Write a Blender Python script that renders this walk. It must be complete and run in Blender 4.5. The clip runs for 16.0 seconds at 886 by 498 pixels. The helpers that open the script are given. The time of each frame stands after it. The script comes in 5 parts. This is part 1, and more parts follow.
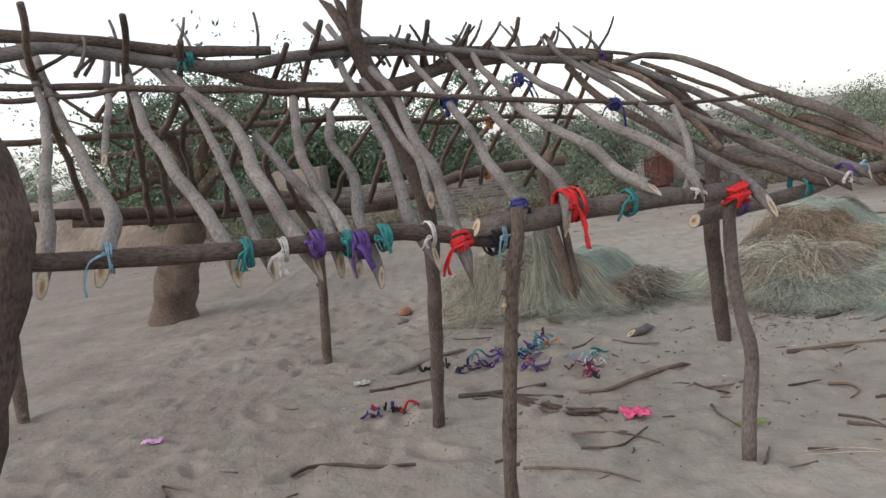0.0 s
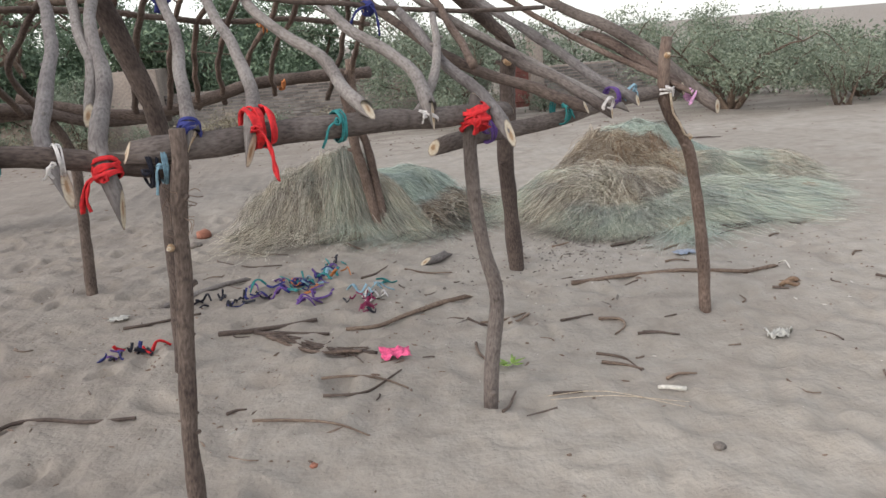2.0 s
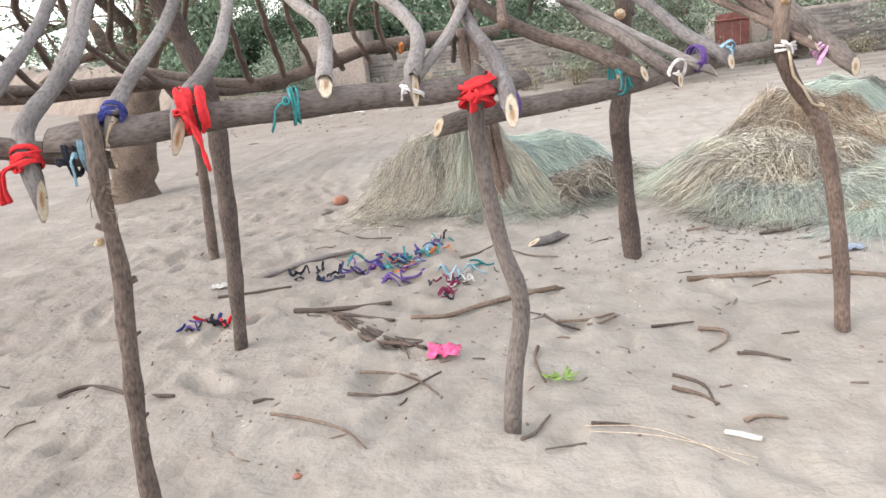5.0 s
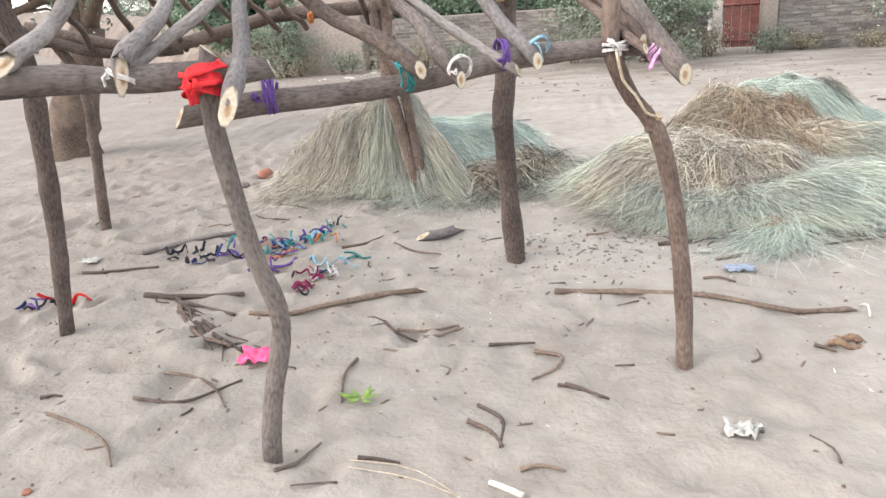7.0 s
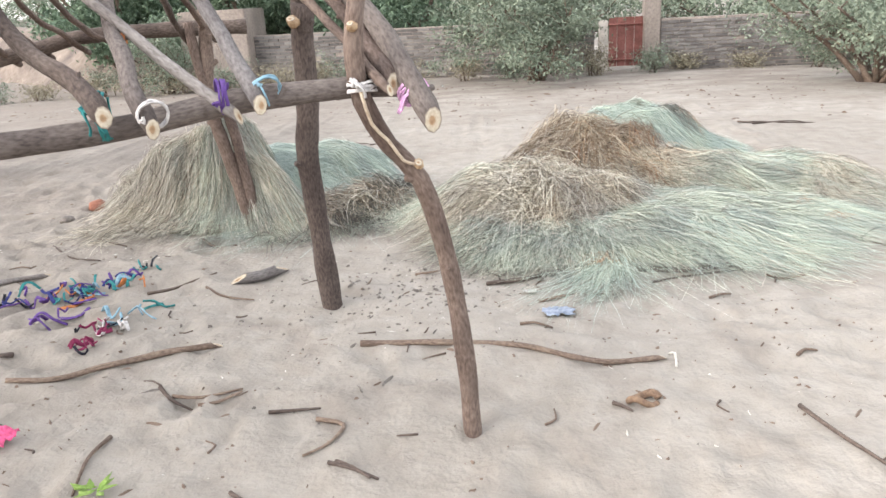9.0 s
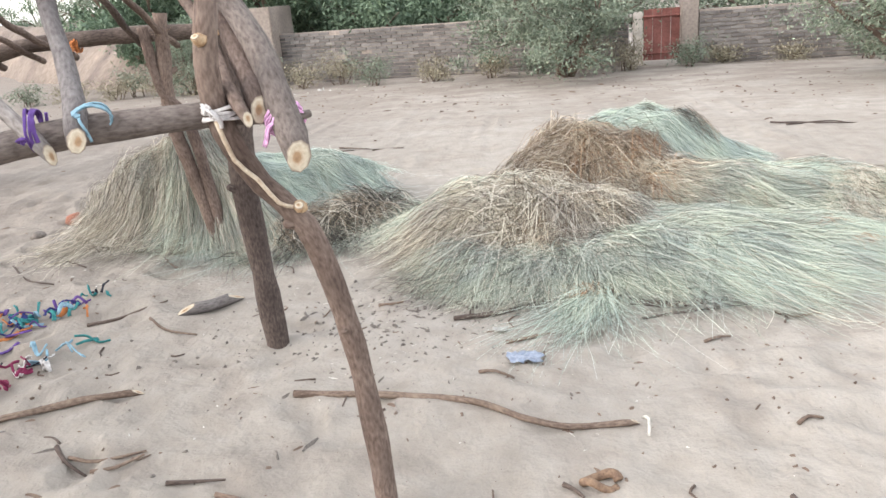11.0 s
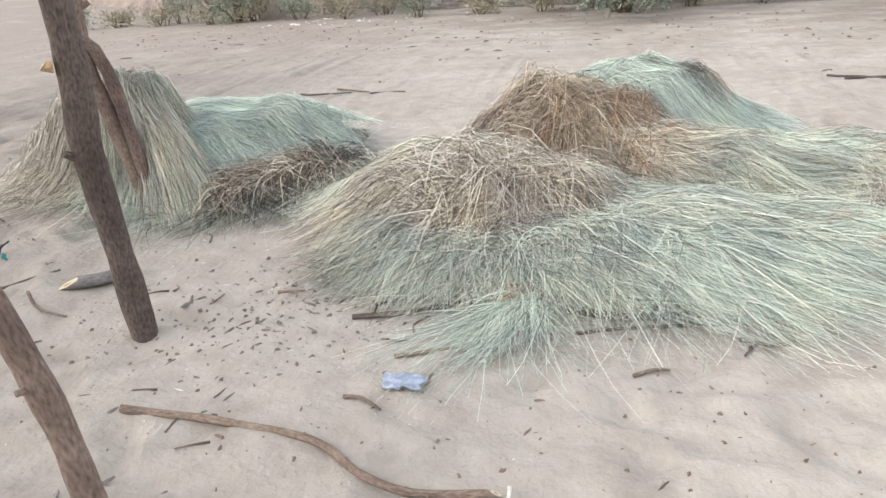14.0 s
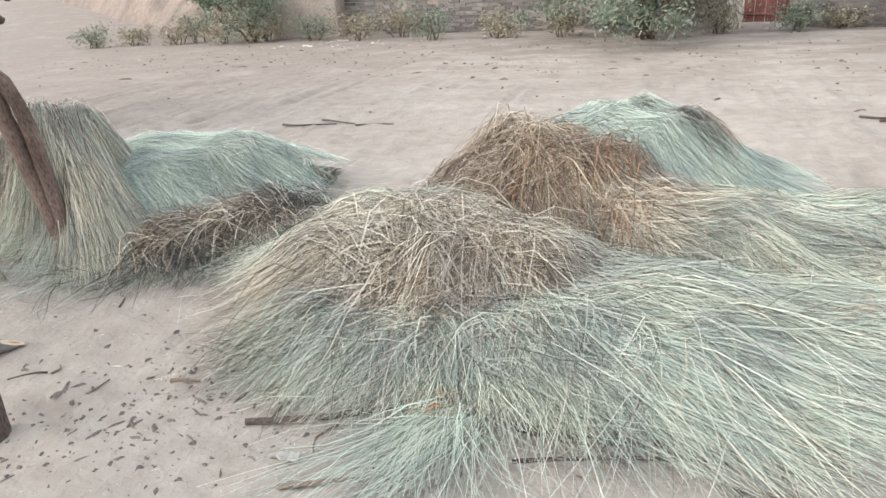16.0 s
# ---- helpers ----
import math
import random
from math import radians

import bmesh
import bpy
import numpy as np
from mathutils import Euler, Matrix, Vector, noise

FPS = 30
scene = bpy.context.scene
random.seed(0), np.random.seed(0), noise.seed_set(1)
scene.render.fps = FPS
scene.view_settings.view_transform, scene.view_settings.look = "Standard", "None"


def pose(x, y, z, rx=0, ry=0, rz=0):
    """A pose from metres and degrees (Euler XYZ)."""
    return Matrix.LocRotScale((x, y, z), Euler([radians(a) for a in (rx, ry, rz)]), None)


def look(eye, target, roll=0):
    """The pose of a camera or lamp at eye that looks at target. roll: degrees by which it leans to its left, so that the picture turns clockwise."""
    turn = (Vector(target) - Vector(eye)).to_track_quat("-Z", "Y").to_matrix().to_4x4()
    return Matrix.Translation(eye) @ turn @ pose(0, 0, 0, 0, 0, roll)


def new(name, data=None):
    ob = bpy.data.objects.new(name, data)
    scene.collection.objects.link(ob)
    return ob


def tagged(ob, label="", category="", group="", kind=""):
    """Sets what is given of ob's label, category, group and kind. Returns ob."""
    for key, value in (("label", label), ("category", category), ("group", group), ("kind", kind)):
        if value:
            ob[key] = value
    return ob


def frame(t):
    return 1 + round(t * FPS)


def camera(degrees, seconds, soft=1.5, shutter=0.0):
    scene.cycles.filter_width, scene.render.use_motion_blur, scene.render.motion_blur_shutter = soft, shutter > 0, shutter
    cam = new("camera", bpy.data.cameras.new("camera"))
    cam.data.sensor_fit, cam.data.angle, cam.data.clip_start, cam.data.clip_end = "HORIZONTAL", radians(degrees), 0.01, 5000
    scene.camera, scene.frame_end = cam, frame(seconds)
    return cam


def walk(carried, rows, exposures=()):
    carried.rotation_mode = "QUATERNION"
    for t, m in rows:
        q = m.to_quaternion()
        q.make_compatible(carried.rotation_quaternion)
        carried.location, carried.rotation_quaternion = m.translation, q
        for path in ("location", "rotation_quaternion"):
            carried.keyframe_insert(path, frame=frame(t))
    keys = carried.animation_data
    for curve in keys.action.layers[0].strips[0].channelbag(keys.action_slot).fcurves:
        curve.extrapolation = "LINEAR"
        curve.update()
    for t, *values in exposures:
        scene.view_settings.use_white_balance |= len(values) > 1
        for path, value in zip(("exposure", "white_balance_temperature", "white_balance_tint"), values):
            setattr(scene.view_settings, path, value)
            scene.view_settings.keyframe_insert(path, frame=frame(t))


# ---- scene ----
cam = camera(61.6, 16.0)
PATH = [
    (0, (-0.026, -0.022, 1.52), (-0.006, 1.958, 1.238), -7.1),
    (0.5, (0.088, 0.084, 1.49), (0.496, 1.996, 1.071), -5.6),
    (1, (0.227, 0.205, 1.478), (0.609, 2.119, 1.042), -4.6),
    (1.5, (0.422, 0.296, 1.462), (0.777, 2.205, 0.983), -6.1),
    (2, (0.635, 0.339, 1.452), (0.941, 2.24, 0.909), -4.7),
    (2.5, (0.791, 0.447, 1.432), (0.974, 2.371, 0.918), -2.2),
    (3, (0.909, 0.472, 1.426), (0.739, 2.39, 0.886), -5.5),
    (3.5, (1.068, 0.469, 1.422), (0.803, 2.375, 0.88), -4.7),
    (4, (1.149, 0.505, 1.415), (0.9, 2.409, 0.857), -6.6),
    (4.5, (1.273, 0.653, 1.4), (1.017, 2.555, 0.837), -4.8),
    (5, (1.408, 0.745, 1.394), (1.104, 2.631, 0.801), -7.5),
    (7.5, (2.311, 1.216, 1.35), (1.949, 3.065, 0.681), -3.6),
    (8, (2.436, 1.262, 1.349), (2.178, 3.137, 0.702), -5.5),
    (8.5, (2.572, 1.459, 1.347), (2.334, 3.331, 0.683), -4.3),
    (9, (2.63, 1.547, 1.368), (2.473, 3.433, 0.72), -3.4),
    (11.5, (3.114, 2.122, 1.359), (2.739, 3.971, 0.696), -4.9),
    (12, (3.251, 2.203, 1.349), (2.757, 3.995, 0.612), -4.6),
    (12.5, (3.299, 2.351, 1.321), (2.769, 4.107, 0.524), -4.2),
    (13, (3.342, 2.505, 1.337), (2.785, 4.26, 0.555), -5.6),
    (13.5, (3.453, 2.635, 1.334), (2.818, 4.395, 0.626), -4.9),
    (14, (3.519, 2.735, 1.314), (3.044, 4.502, 0.506), -4.2),
    (14.5, (3.541, 2.933, 1.311), (3.271, 4.768, 0.562), -3.7),
    (15, (3.583, 3.073, 1.309), (3.314, 4.89, 0.518), -5.3),
    (15.5, (3.676, 3.202, 1.309), (3.244, 4.994, 0.533), -4.3),
    (16, (3.71, 3.374, 1.288), (3.154, 5.139, 0.53), -3.6),
]
# the clip's camera opens up as the bright sky leaves its picture
EXPOSURES = [(0.0, 0.30), (0.5, 0.34), (1.5, 0.48), (2.3, 0.8), (2.9, 1.12), (3.5, 1.34), (5.0, 1.52), (7.5, 1.55), (9.0, 1.55), (12.0, 1.45), (16.0, 1.37)]
walk(cam, [(t, look(eye, target, roll)) for t, eye, target, roll in PATH], EXPOSURES)

# ---- exposure, world and sun: a hazy overcast evening sky ----
world = bpy.data.worlds.new("world")
scene.world = world
world.use_nodes = True
wn = world.node_tree
sky = wn.nodes.new("ShaderNodeTexSky")
sky.sky_type = "NISHITA"
sky.sun_disc = False
sky.sun_elevation = radians(28)
sky.sun_rotation = radians(250)
sky.dust_density = 1.5
sky.air_density = 1.0
haze = wn.nodes.new("ShaderNodeHueSaturation")
haze.inputs["Saturation"].default_value = 0.45
wn.links.new(sky.outputs[0], haze.inputs["Color"])
veil = wn.nodes.new("ShaderNodeMix")
veil.data_type, veil.blend_type = "RGBA", "ADD"
veil.inputs[0].default_value = 1.0
veil.inputs[7].default_value = (2.42, 2.45, 2.45, 1.0)
wn.links.new(haze.outputs[0], veil.inputs[6])
wn.links.new(veil.outputs[2], wn.nodes["Background"].inputs[0])
wn.nodes["Background"].inputs[1].default_value = 0.15

sun_data = bpy.data.lights.new("sun", "SUN")
sun_data.energy, sun_data.angle, sun_data.color = 0.6, radians(25), (1.0, 0.97, 0.92)
sun = new("sun", sun_data)
sun.matrix_basis = look((-7, -3, 9.0), (2, 4, 0))


# ---- materials ----
def material(name, rough=0.9, metal=0.0):
    m = bpy.data.materials.new(name)
    m.use_nodes = True
    b = m.node_tree.nodes["Principled BSDF"]
    b.inputs["Roughness"].default_value, b.inputs["Metallic"].default_value = rough, metal
    b.inputs["Specular IOR Level"].default_value = 0.25
    return m, m.node_tree, b


def node(tree, kind, **values):
    n = tree.nodes.new(kind)
    for key, value in values.items():
        n.inputs[key].default_value = value
    return n


def ramp(tree, source, stops):
    r = tree.nodes.new("ShaderNodeValToRGB")
    e = r.color_ramp.elements
    while len(e) < len(stops):
        e.new(0.5)
    for item, (at, colour) in zip(e, stops):
        item.position, item.color = at, (*colour, 1)
    tree.links.new(source, r.inputs[0])
    return r.outputs[0]


def mixed(tree, a, b, factor, blend="MIX"):
    m = tree.nodes.new("ShaderNodeMix")
    m.data_type, m.blend_type = "RGBA", blend
    for value, socket in ((factor, m.inputs[0]), (a, m.inputs[6]), (b, m.inputs[7])):
        if hasattr(value, "is_output"):
            tree.links.new(value, socket)
        elif isinstance(value, tuple):
            socket.default_value = (*value, 1)
        else:
            socket.default_value = value
    return m.outputs[2]


def noise_of(tree, coords, scale, detail=4, stretch=None):
    if stretch:
        mp = node(tree, "ShaderNodeMapping", Scale=stretch)
        tree.links.new(coords, mp.inputs[0])
        coords = mp.outputs[0]
    n = node(tree, "ShaderNodeTexNoise", Scale=scale, Detail=detail)
    tree.links.new(coords, n.inputs["Vector"])
    return n.outputs["Fac"]


def bump(tree, bsdf, height, strength, distance):
    b = node(tree, "ShaderNodeBump", Strength=strength, Distance=distance)
    tree.links.new(height, b.inputs["Height"])
    tree.links.new(b.outputs[0], bsdf.inputs["Normal"])


def bark(name, dark, mid, light):
    """Bark on a stick: fissures run along it, pale scuffs and lichen lie across."""
    m, t, b = material(name, 0.92)
    uv = t.nodes.new("ShaderNodeUVMap").outputs[0]
    pos = t.nodes.new("ShaderNodeNewGeometry").outputs["Position"]
    fissure = noise_of(t, uv, 1.0, 6, (120, 42, 1))
    blotch = noise_of(t, pos, 11.0, 6)
    rnd = t.nodes.new("ShaderNodeObjectInfo").outputs["Random"]
    c = ramp(t, fissure, ((0.25, dark), (0.5, mid), (0.85, light)))
    c = mixed(t, c, light, ramp(t, blotch, ((0.54, (0, 0, 0)), (0.76, (0.5, 0.5, 0.5)))))
    stain = noise_of(t, pos, 4.5, 4)
    c = mixed(t, c, ramp(t, stain, ((0.36, (0.62, 0.6, 0.6)), (0.56, (1.0, 1.0, 1.0)))), 1.0, "MULTIPLY")
    tint = ramp(t, rnd, ((0.0, (0.78, 0.76, 0.76)), (1.0, (1.18, 1.14, 1.08))))
    t.links.new(mixed(t, c, tint, 1.0, "MULTIPLY"), b.inputs["Base Color"])
    bump(t, b, fissure, 0.7, 0.006)
    return m


def cloth(name, colour):
    m, t, b = material(name, 0.85)
    pos = t.nodes.new("ShaderNodeNewGeometry").outputs["Position"]
    n = noise_of(t, pos, 60, 4)
    w = noise_of(t, pos, 900, 2)
    c = ramp(t, n, ((0.3, tuple(v * 0.6 for v in colour)), (0.7, tuple(min(1, v * 1.15) for v in colour))))
    t.links.new(c, b.inputs["Base Color"])
    bump(t, b, w, 0.4, 0.002)
    return m


def straw(name, stops):
    """Dry grass stems, each stem of its own shade."""
    m, t, b = material(name, 0.75)
    rnd = t.nodes.new("ShaderNodeNewGeometry").outputs["Random Per Island"]
    pos = t.nodes.new("ShaderNodeNewGeometry").outputs["Position"]
    c = ramp(t, rnd, stops)
    big = ramp(t, noise_of(t, pos, 3.5, 3), ((0.35, (0.8, 0.8, 0.82)), (0.65, (1.1, 1.08, 1.02))))
    t.links.new(mixed(t, c, big, 1.0, "MULTIPLY"), b.inputs["Base Color"])
    return m


def plain(name, low, high, scale=8.0, rough=0.9, relief=0.5, depth=0.01, fine=60.0):
    m, t, b = material(name, rough)
    pos = t.nodes.new("ShaderNodeNewGeometry").outputs["Position"]
    a, f = noise_of(t, pos, scale, 5), noise_of(t, pos, fine, 4)
    c = ramp(t, a, ((0.3, low), (0.7, high)))
    c = mixed(t, c, ramp(t, f, ((0.3, (0.75, 0.75, 0.75)), (0.7, (1.1, 1.1, 1.1)))), 1.0, "MULTIPLY")
    t.links.new(c, b.inputs["Base Color"])
    bump(t, b, f, relief, depth)
    return m


def sand_material():
    m, t, b = material("sand", 0.97)
    pos = t.nodes.new("ShaderNodeNewGeometry").outputs["Position"]
    along = t.nodes.new("ShaderNodeSeparateXYZ")
    t.links.new(pos, along.inputs[0])
    # rises from 0 to 1 towards low x
    leftward = node(t, "ShaderNodeMapRange", **{"From Min": 1.6, "From Max": -1.2})
    t.links.new(along.outputs[0], leftward.inputs[0])
    wide, patch, grain = noise_of(t, pos, 0.45, 4), noise_of(t, pos, 3.2, 6), noise_of(t, pos, 140, 4)
    c = ramp(t, wide, ((0.35, (0.275, 0.242, 0.208)), (0.65, (0.33, 0.294, 0.256))))
    # mask for a darker brown that grows towards low x, broken by noise
    dung = mixed(t, (0.0, 0.0, 0.0), ramp(t, noise_of(t, pos, 1.4, 6), ((0.25, (0.25, 0.25, 0.25)), (0.65, (0.95, 0.95, 0.95)))), leftward.outputs[0])
    c = mixed(t, c, (0.188, 0.158, 0.135), dung)
    scrub = node(t, "ShaderNodeMapRange", **{"From Min": 8.0, "From Max": 14.0})
    t.links.new(along.outputs[1], scrub.inputs[0])
    soil = mixed(t, (0.0, 0.0, 0.0), ramp(t, noise_of(t, pos, 1.1, 7, (1, 1.8, 1)), ((0.4, (0.1, 0.1, 0.1)), (0.58, (1, 1, 1)))), scrub.outputs[0])
    c = mixed(t, c, (0.215, 0.178, 0.15), soil)
    c = mixed(t, c, (0.215, 0.18, 0.152), ramp(t, patch, ((0.52, (0, 0, 0)), (0.70, (0.6, 0.6, 0.6)))))
    dapple = ramp(t, noise_of(t, pos, 9.0, 5), ((0.3, (0.87, 0.86, 0.85)), (0.7, (1.08, 1.08, 1.08))))
    c = mixed(t, c, dapple, 1.0, "MULTIPLY")
    c = mixed(t, c, ramp(t, grain, ((0.3, (0.95, 0.95, 0.95)), (0.7, (1.03, 1.03, 1.03)))), 1.0, "MULTIPLY")
    t.links.new(c, b.inputs["Base Color"])
    lumps = mixed(t, noise_of(t, pos, 11, 4), noise_of(t, pos, 34, 5), 0.55)
    pits = node(t, "ShaderNodeTexVoronoi", Scale=9.0)
    pits.feature = "SMOOTH_F1"
    bent = mixed(t, pos, noise_of(t, pos, 6, 3), 0.06)
    t.links.new(bent, pits.inputs["Vector"])
    lumps = mixed(t, lumps, pits.outputs["Distance"], 0.38)
    bump(t, b, mixed(t, lumps, grain, 0.03), 0.9, 0.04)
    return m


def cut_wood():
    """Fresh cut end of a branch: pale sapwood round a tan heart."""
    m, t, b = material("cut_wood", 0.8)
    at = t.nodes.new("ShaderNodeAttribute")
    at.attribute_name = "ring"
    pos = t.nodes.new("ShaderNodeNewGeometry").outputs["Position"]
    c = ramp(t, at.outputs["Fac"], ((0.0, (0.25, 0.15, 0.085)), (0.34, (0.34, 0.22, 0.13)), (0.52, (0.47, 0.38, 0.28)), (0.86, (0.50, 0.43, 0.33)), (1.0, (0.20, 0.15, 0.12))))
    n = noise_of(t, pos, 120, 4)
    c = mixed(t, c, ramp(t, n, ((0.3, (0.8, 0.78, 0.75)), (0.7, (1.05, 1.05, 1.05)))), 1.0, "MULTIPLY")
    t.links.new(c, b.inputs["Base Color"])
    bump(t, b, n, 0.4, 0.003)
    return m


def leaf_material(name, low, high):
    m, t, b = material(name, 0.6)
    rnd = t.nodes.new("ShaderNodeNewGeometry").outputs["Random Per Island"]
    c = ramp(t, rnd, ((0.0, low), (1.0, high)))
    t.links.new(c, b.inputs["Base Color"])
    b.inputs["Transmission Weight"].default_value = 0.0
    return m


def brick_material():
    m, t, b = material("mud_brick", 0.95)
    isl = t.nodes.new("ShaderNodeNewGeometry").outputs["Random Per Island"]
    pos = t.nodes.new("ShaderNodeNewGeometry").outputs["Position"]
    c = ramp(t, isl, ((0.0, (0.11, 0.098, 0.092)), (0.5, (0.165, 0.148, 0.138)), (1.0, (0.235, 0.212, 0.196))))
    n = noise_of(t, pos, 6, 4)
    c = mixed(t, c, ramp(t, n, ((0.3, (0.75, 0.75, 0.75)), (0.7, (1.15, 1.15, 1.15)))), 1.0, "MULTIPLY")
    t.links.new(c, b.inputs["Base Color"])
    return m


GREY = bark("grey_bark", (0.10, 0.087, 0.083), (0.19, 0.172, 0.166), (0.28, 0.262, 0.254))
BROWN = bark("brown_bark", (0.042, 0.032, 0.028), (0.105, 0.08, 0.069), (0.19, 0.152, 0.13))
RED = bark("red_brown_bark", (0.058, 0.040, 0.034), (0.13, 0.095, 0.08), (0.21, 0.165, 0.142))
DUSK = bark("dusky_bark", (0.058, 0.047, 0.044), (0.135, 0.113, 0.104), (0.21, 0.182, 0.168))
TRUNK = bark("tree_bark", (0.045, 0.032, 0.026), (0.125, 0.092, 0.072), (0.22, 0.172, 0.138))
TWIG = bark("dry_twig_bark", (0.08, 0.055, 0.045), (0.17, 0.125, 0.10), (0.30, 0.24, 0.19))
CUT = cut_wood()
SAND = sand_material()
C_RED = cloth("red_cloth", (0.62, 0.03, 0.035))
C_TEAL = cloth("teal_cloth", (0.04, 0.21, 0.21))
C_PURPLE = cloth("purple_cloth", (0.12, 0.06, 0.23))
C_BLUE = cloth("navy_cloth", (0.035, 0.04, 0.16))
C_WHITE = cloth("white_cord", (0.58, 0.54, 0.52))
C_PINK = cloth("pink_cloth", (0.85, 0.13, 0.28))
C_LILAC = cloth("lilac_cloth", (0.75, 0.42, 0.66))
C_ORANGE = cloth("orange_cloth", (0.55, 0.2, 0.07))
C_LIGHTBLUE = cloth("light_blue_cloth", (0.24, 0.38, 0.46))
C_BLACK = cloth("black_cloth", (0.02, 0.02, 0.03))
C_PLUM = cloth("plum_cloth", (0.22, 0.03, 0.08))
S_GREEN = straw("pale_green_stems", ((0.0, (0.07, 0.078, 0.06)), (0.3, (0.27, 0.295, 0.245)), (0.7, (0.45, 0.485, 0.41)), (1.0, (0.68, 0.68, 0.58))))
S_BLUE = straw("blue_green_stems", ((0.0, (0.10, 0.13, 0.115)), (0.4, (0.36, 0.43, 0.38)), (1.0, (0.60, 0.66, 0.58))))
S_TAN = straw("tan_stems", ((0.0, (0.055, 0.045, 0.032)), (0.35, (0.22, 0.185, 0.145)), (0.65, (0.50, 0.45, 0.37)), (1.0, (0.72, 0.67, 0.58))))
S_BROWN = straw("brown_stems", ((0.0, (0.07, 0.045, 0.03)), (0.3, (0.17, 0.12, 0.085)), (0.7, (0.36, 0.285, 0.21)), (1.0, (0.58, 0.49, 0.38))))
# real dark roots, and painted shade for creases and undersides of the heaps
S_ROOT_SHADE = straw("dark_roots_and_shade", ((0.0, (0.025, 0.02, 0.016)), (0.6, (0.10, 0.09, 0.075)), (1.0, (0.30, 0.28, 0.23))))
S_RUST = straw("rusty_roots", ((0.0, (0.10, 0.05, 0.03)), (0.5, (0.30, 0.16, 0.09)), (1.0, (0.52, 0.33, 0.20))))
# dark tone puts the shade between stems into the core's colour
S_GAP_SHADE = plain("gap_shade_thatch", (0.07, 0.062, 0.048), (0.16, 0.145, 0.11), 14, 0.95, 0.9, 0.03, 90)
LEAF = leaf_material("mesquite_leaf", (0.06, 0.092, 0.058), (0.165, 0.22, 0.14))
# paler grey-green that carries the haze over distant bushes in its colour
LEAF_B = leaf_material("hazy_grey_green_leaf", (0.10, 0.125, 0.088), (0.23, 0.26, 0.19))
LEAF_DRY = leaf_material("dry_shrub_leaf", (0.17, 0.15, 0.10), (0.32, 0.28, 0.20))
BRICK = brick_material()
MUD = plain("mud_plaster", (0.22, 0.18, 0.155), (0.34, 0.28, 0.24), 1.2, 0.95, 0.5, 0.02, 20)
PALE = plain("pale_plaster", (0.52, 0.46, 0.40), (0.66, 0.60, 0.54), 1.5, 0.9, 0.3, 0.01, 20)


# ---- building helpers ----
def mesh_object(name, verts, faces, mat, parent=None, label="", smooth=True):
    me = bpy.data.meshes.new(name)
    me.from_pydata([tuple(v) for v in verts], [], faces)
    me.materials.append(mat)
    if smooth:
        me.shade_smooth()
    ob = new(name, me)
    if parent:
        ob.parent = parent
    return tagged(ob, label)


def empty(name, label, category, group="", at=(0, 0, 0)):
    ob = new(name)
    ob.location = at
    ob.empty_display_size = 0.1
    return tagged(ob, label, category, group)


def spline(points, step):
    """Points along a smooth curve through the given ones."""
    p = [Vector(q) for q in points]
    p = [p[0] * 2 - p[1], *p, p[-1] * 2 - p[-2]]
    out = []
    for i in range(1, len(p) - 2):
        a, b, c, d = p[i - 1:i + 3]
        n = max(2, int((c - b).length / step))
        for k in range(n):
            u = k / n
            out.append(0.5 * ((2 * b) + (c - a) * u + (2 * a - 5 * b + 4 * c - d) * u * u + (3 * b - a - 3 * c + d) * u ** 3))
    return out + [p[-2]]


def tube(path, radius, sides, rough=0.06, seed=0.0, slant0=0.0, slant1=0.0):
    """Rings round a path. Returns vertices, faces, uv per face corner, and the two end rings with their middles."""
    verts, faces, uvs, run = [], [], [], 0.0
    n = len(path)
    side = Vector((0.3, 0.2, 1))
    rings = []
    for i, q in enumerate(path):
        t = (path[min(i + 1, n - 1)] - path[max(i - 1, 0)]).normalized()
        side = side - t * side.dot(t)
        side = side.normalized() if side.length > 1e-4 else t.orthogonal().normalized()
        up = t.cross(side)
        if i:
            run += (q - path[i - 1]).length
        r = radius(i / (n - 1))
        knot = 1 + rough * 1.6 * noise.noise(Vector((run * 7, seed, 3.1)))
        ring = []
        for k in range(sides):
            a = 2 * math.pi * k / sides
            rr = r * knot * (1 + rough * noise.noise(Vector((math.cos(a) * 1.5, math.sin(a) * 1.5, run * 9 + seed))))
            shift = 0.0
            if i == 0 and slant0:
                shift, rr = slant0 * r * math.cos(a), rr * 0.8
            elif i == n - 1 and slant1:
                shift, rr = -slant1 * r * math.cos(a), rr * 0.8
            ring.append(len(verts))
            verts.append(q + (side * math.cos(a) + up * math.sin(a)) * rr + t * shift)
        if rings:
            last = rings[-1]
            for k in range(sides):
                j = (k + 1) % sides
                faces.append((last[k], last[j], ring[j], ring[k]))
                v0, v1 = run - (q - path[i - 1]).length, run
                uvs += [(k / sides * 6.28 * r, v0), ((k + 1) / sides * 6.28 * r, v0), ((k + 1) / sides * 6.28 * r, v1), (k / sides * 6.28 * r, v1)]
        rings.append(ring)
    return verts, faces, uvs, rings


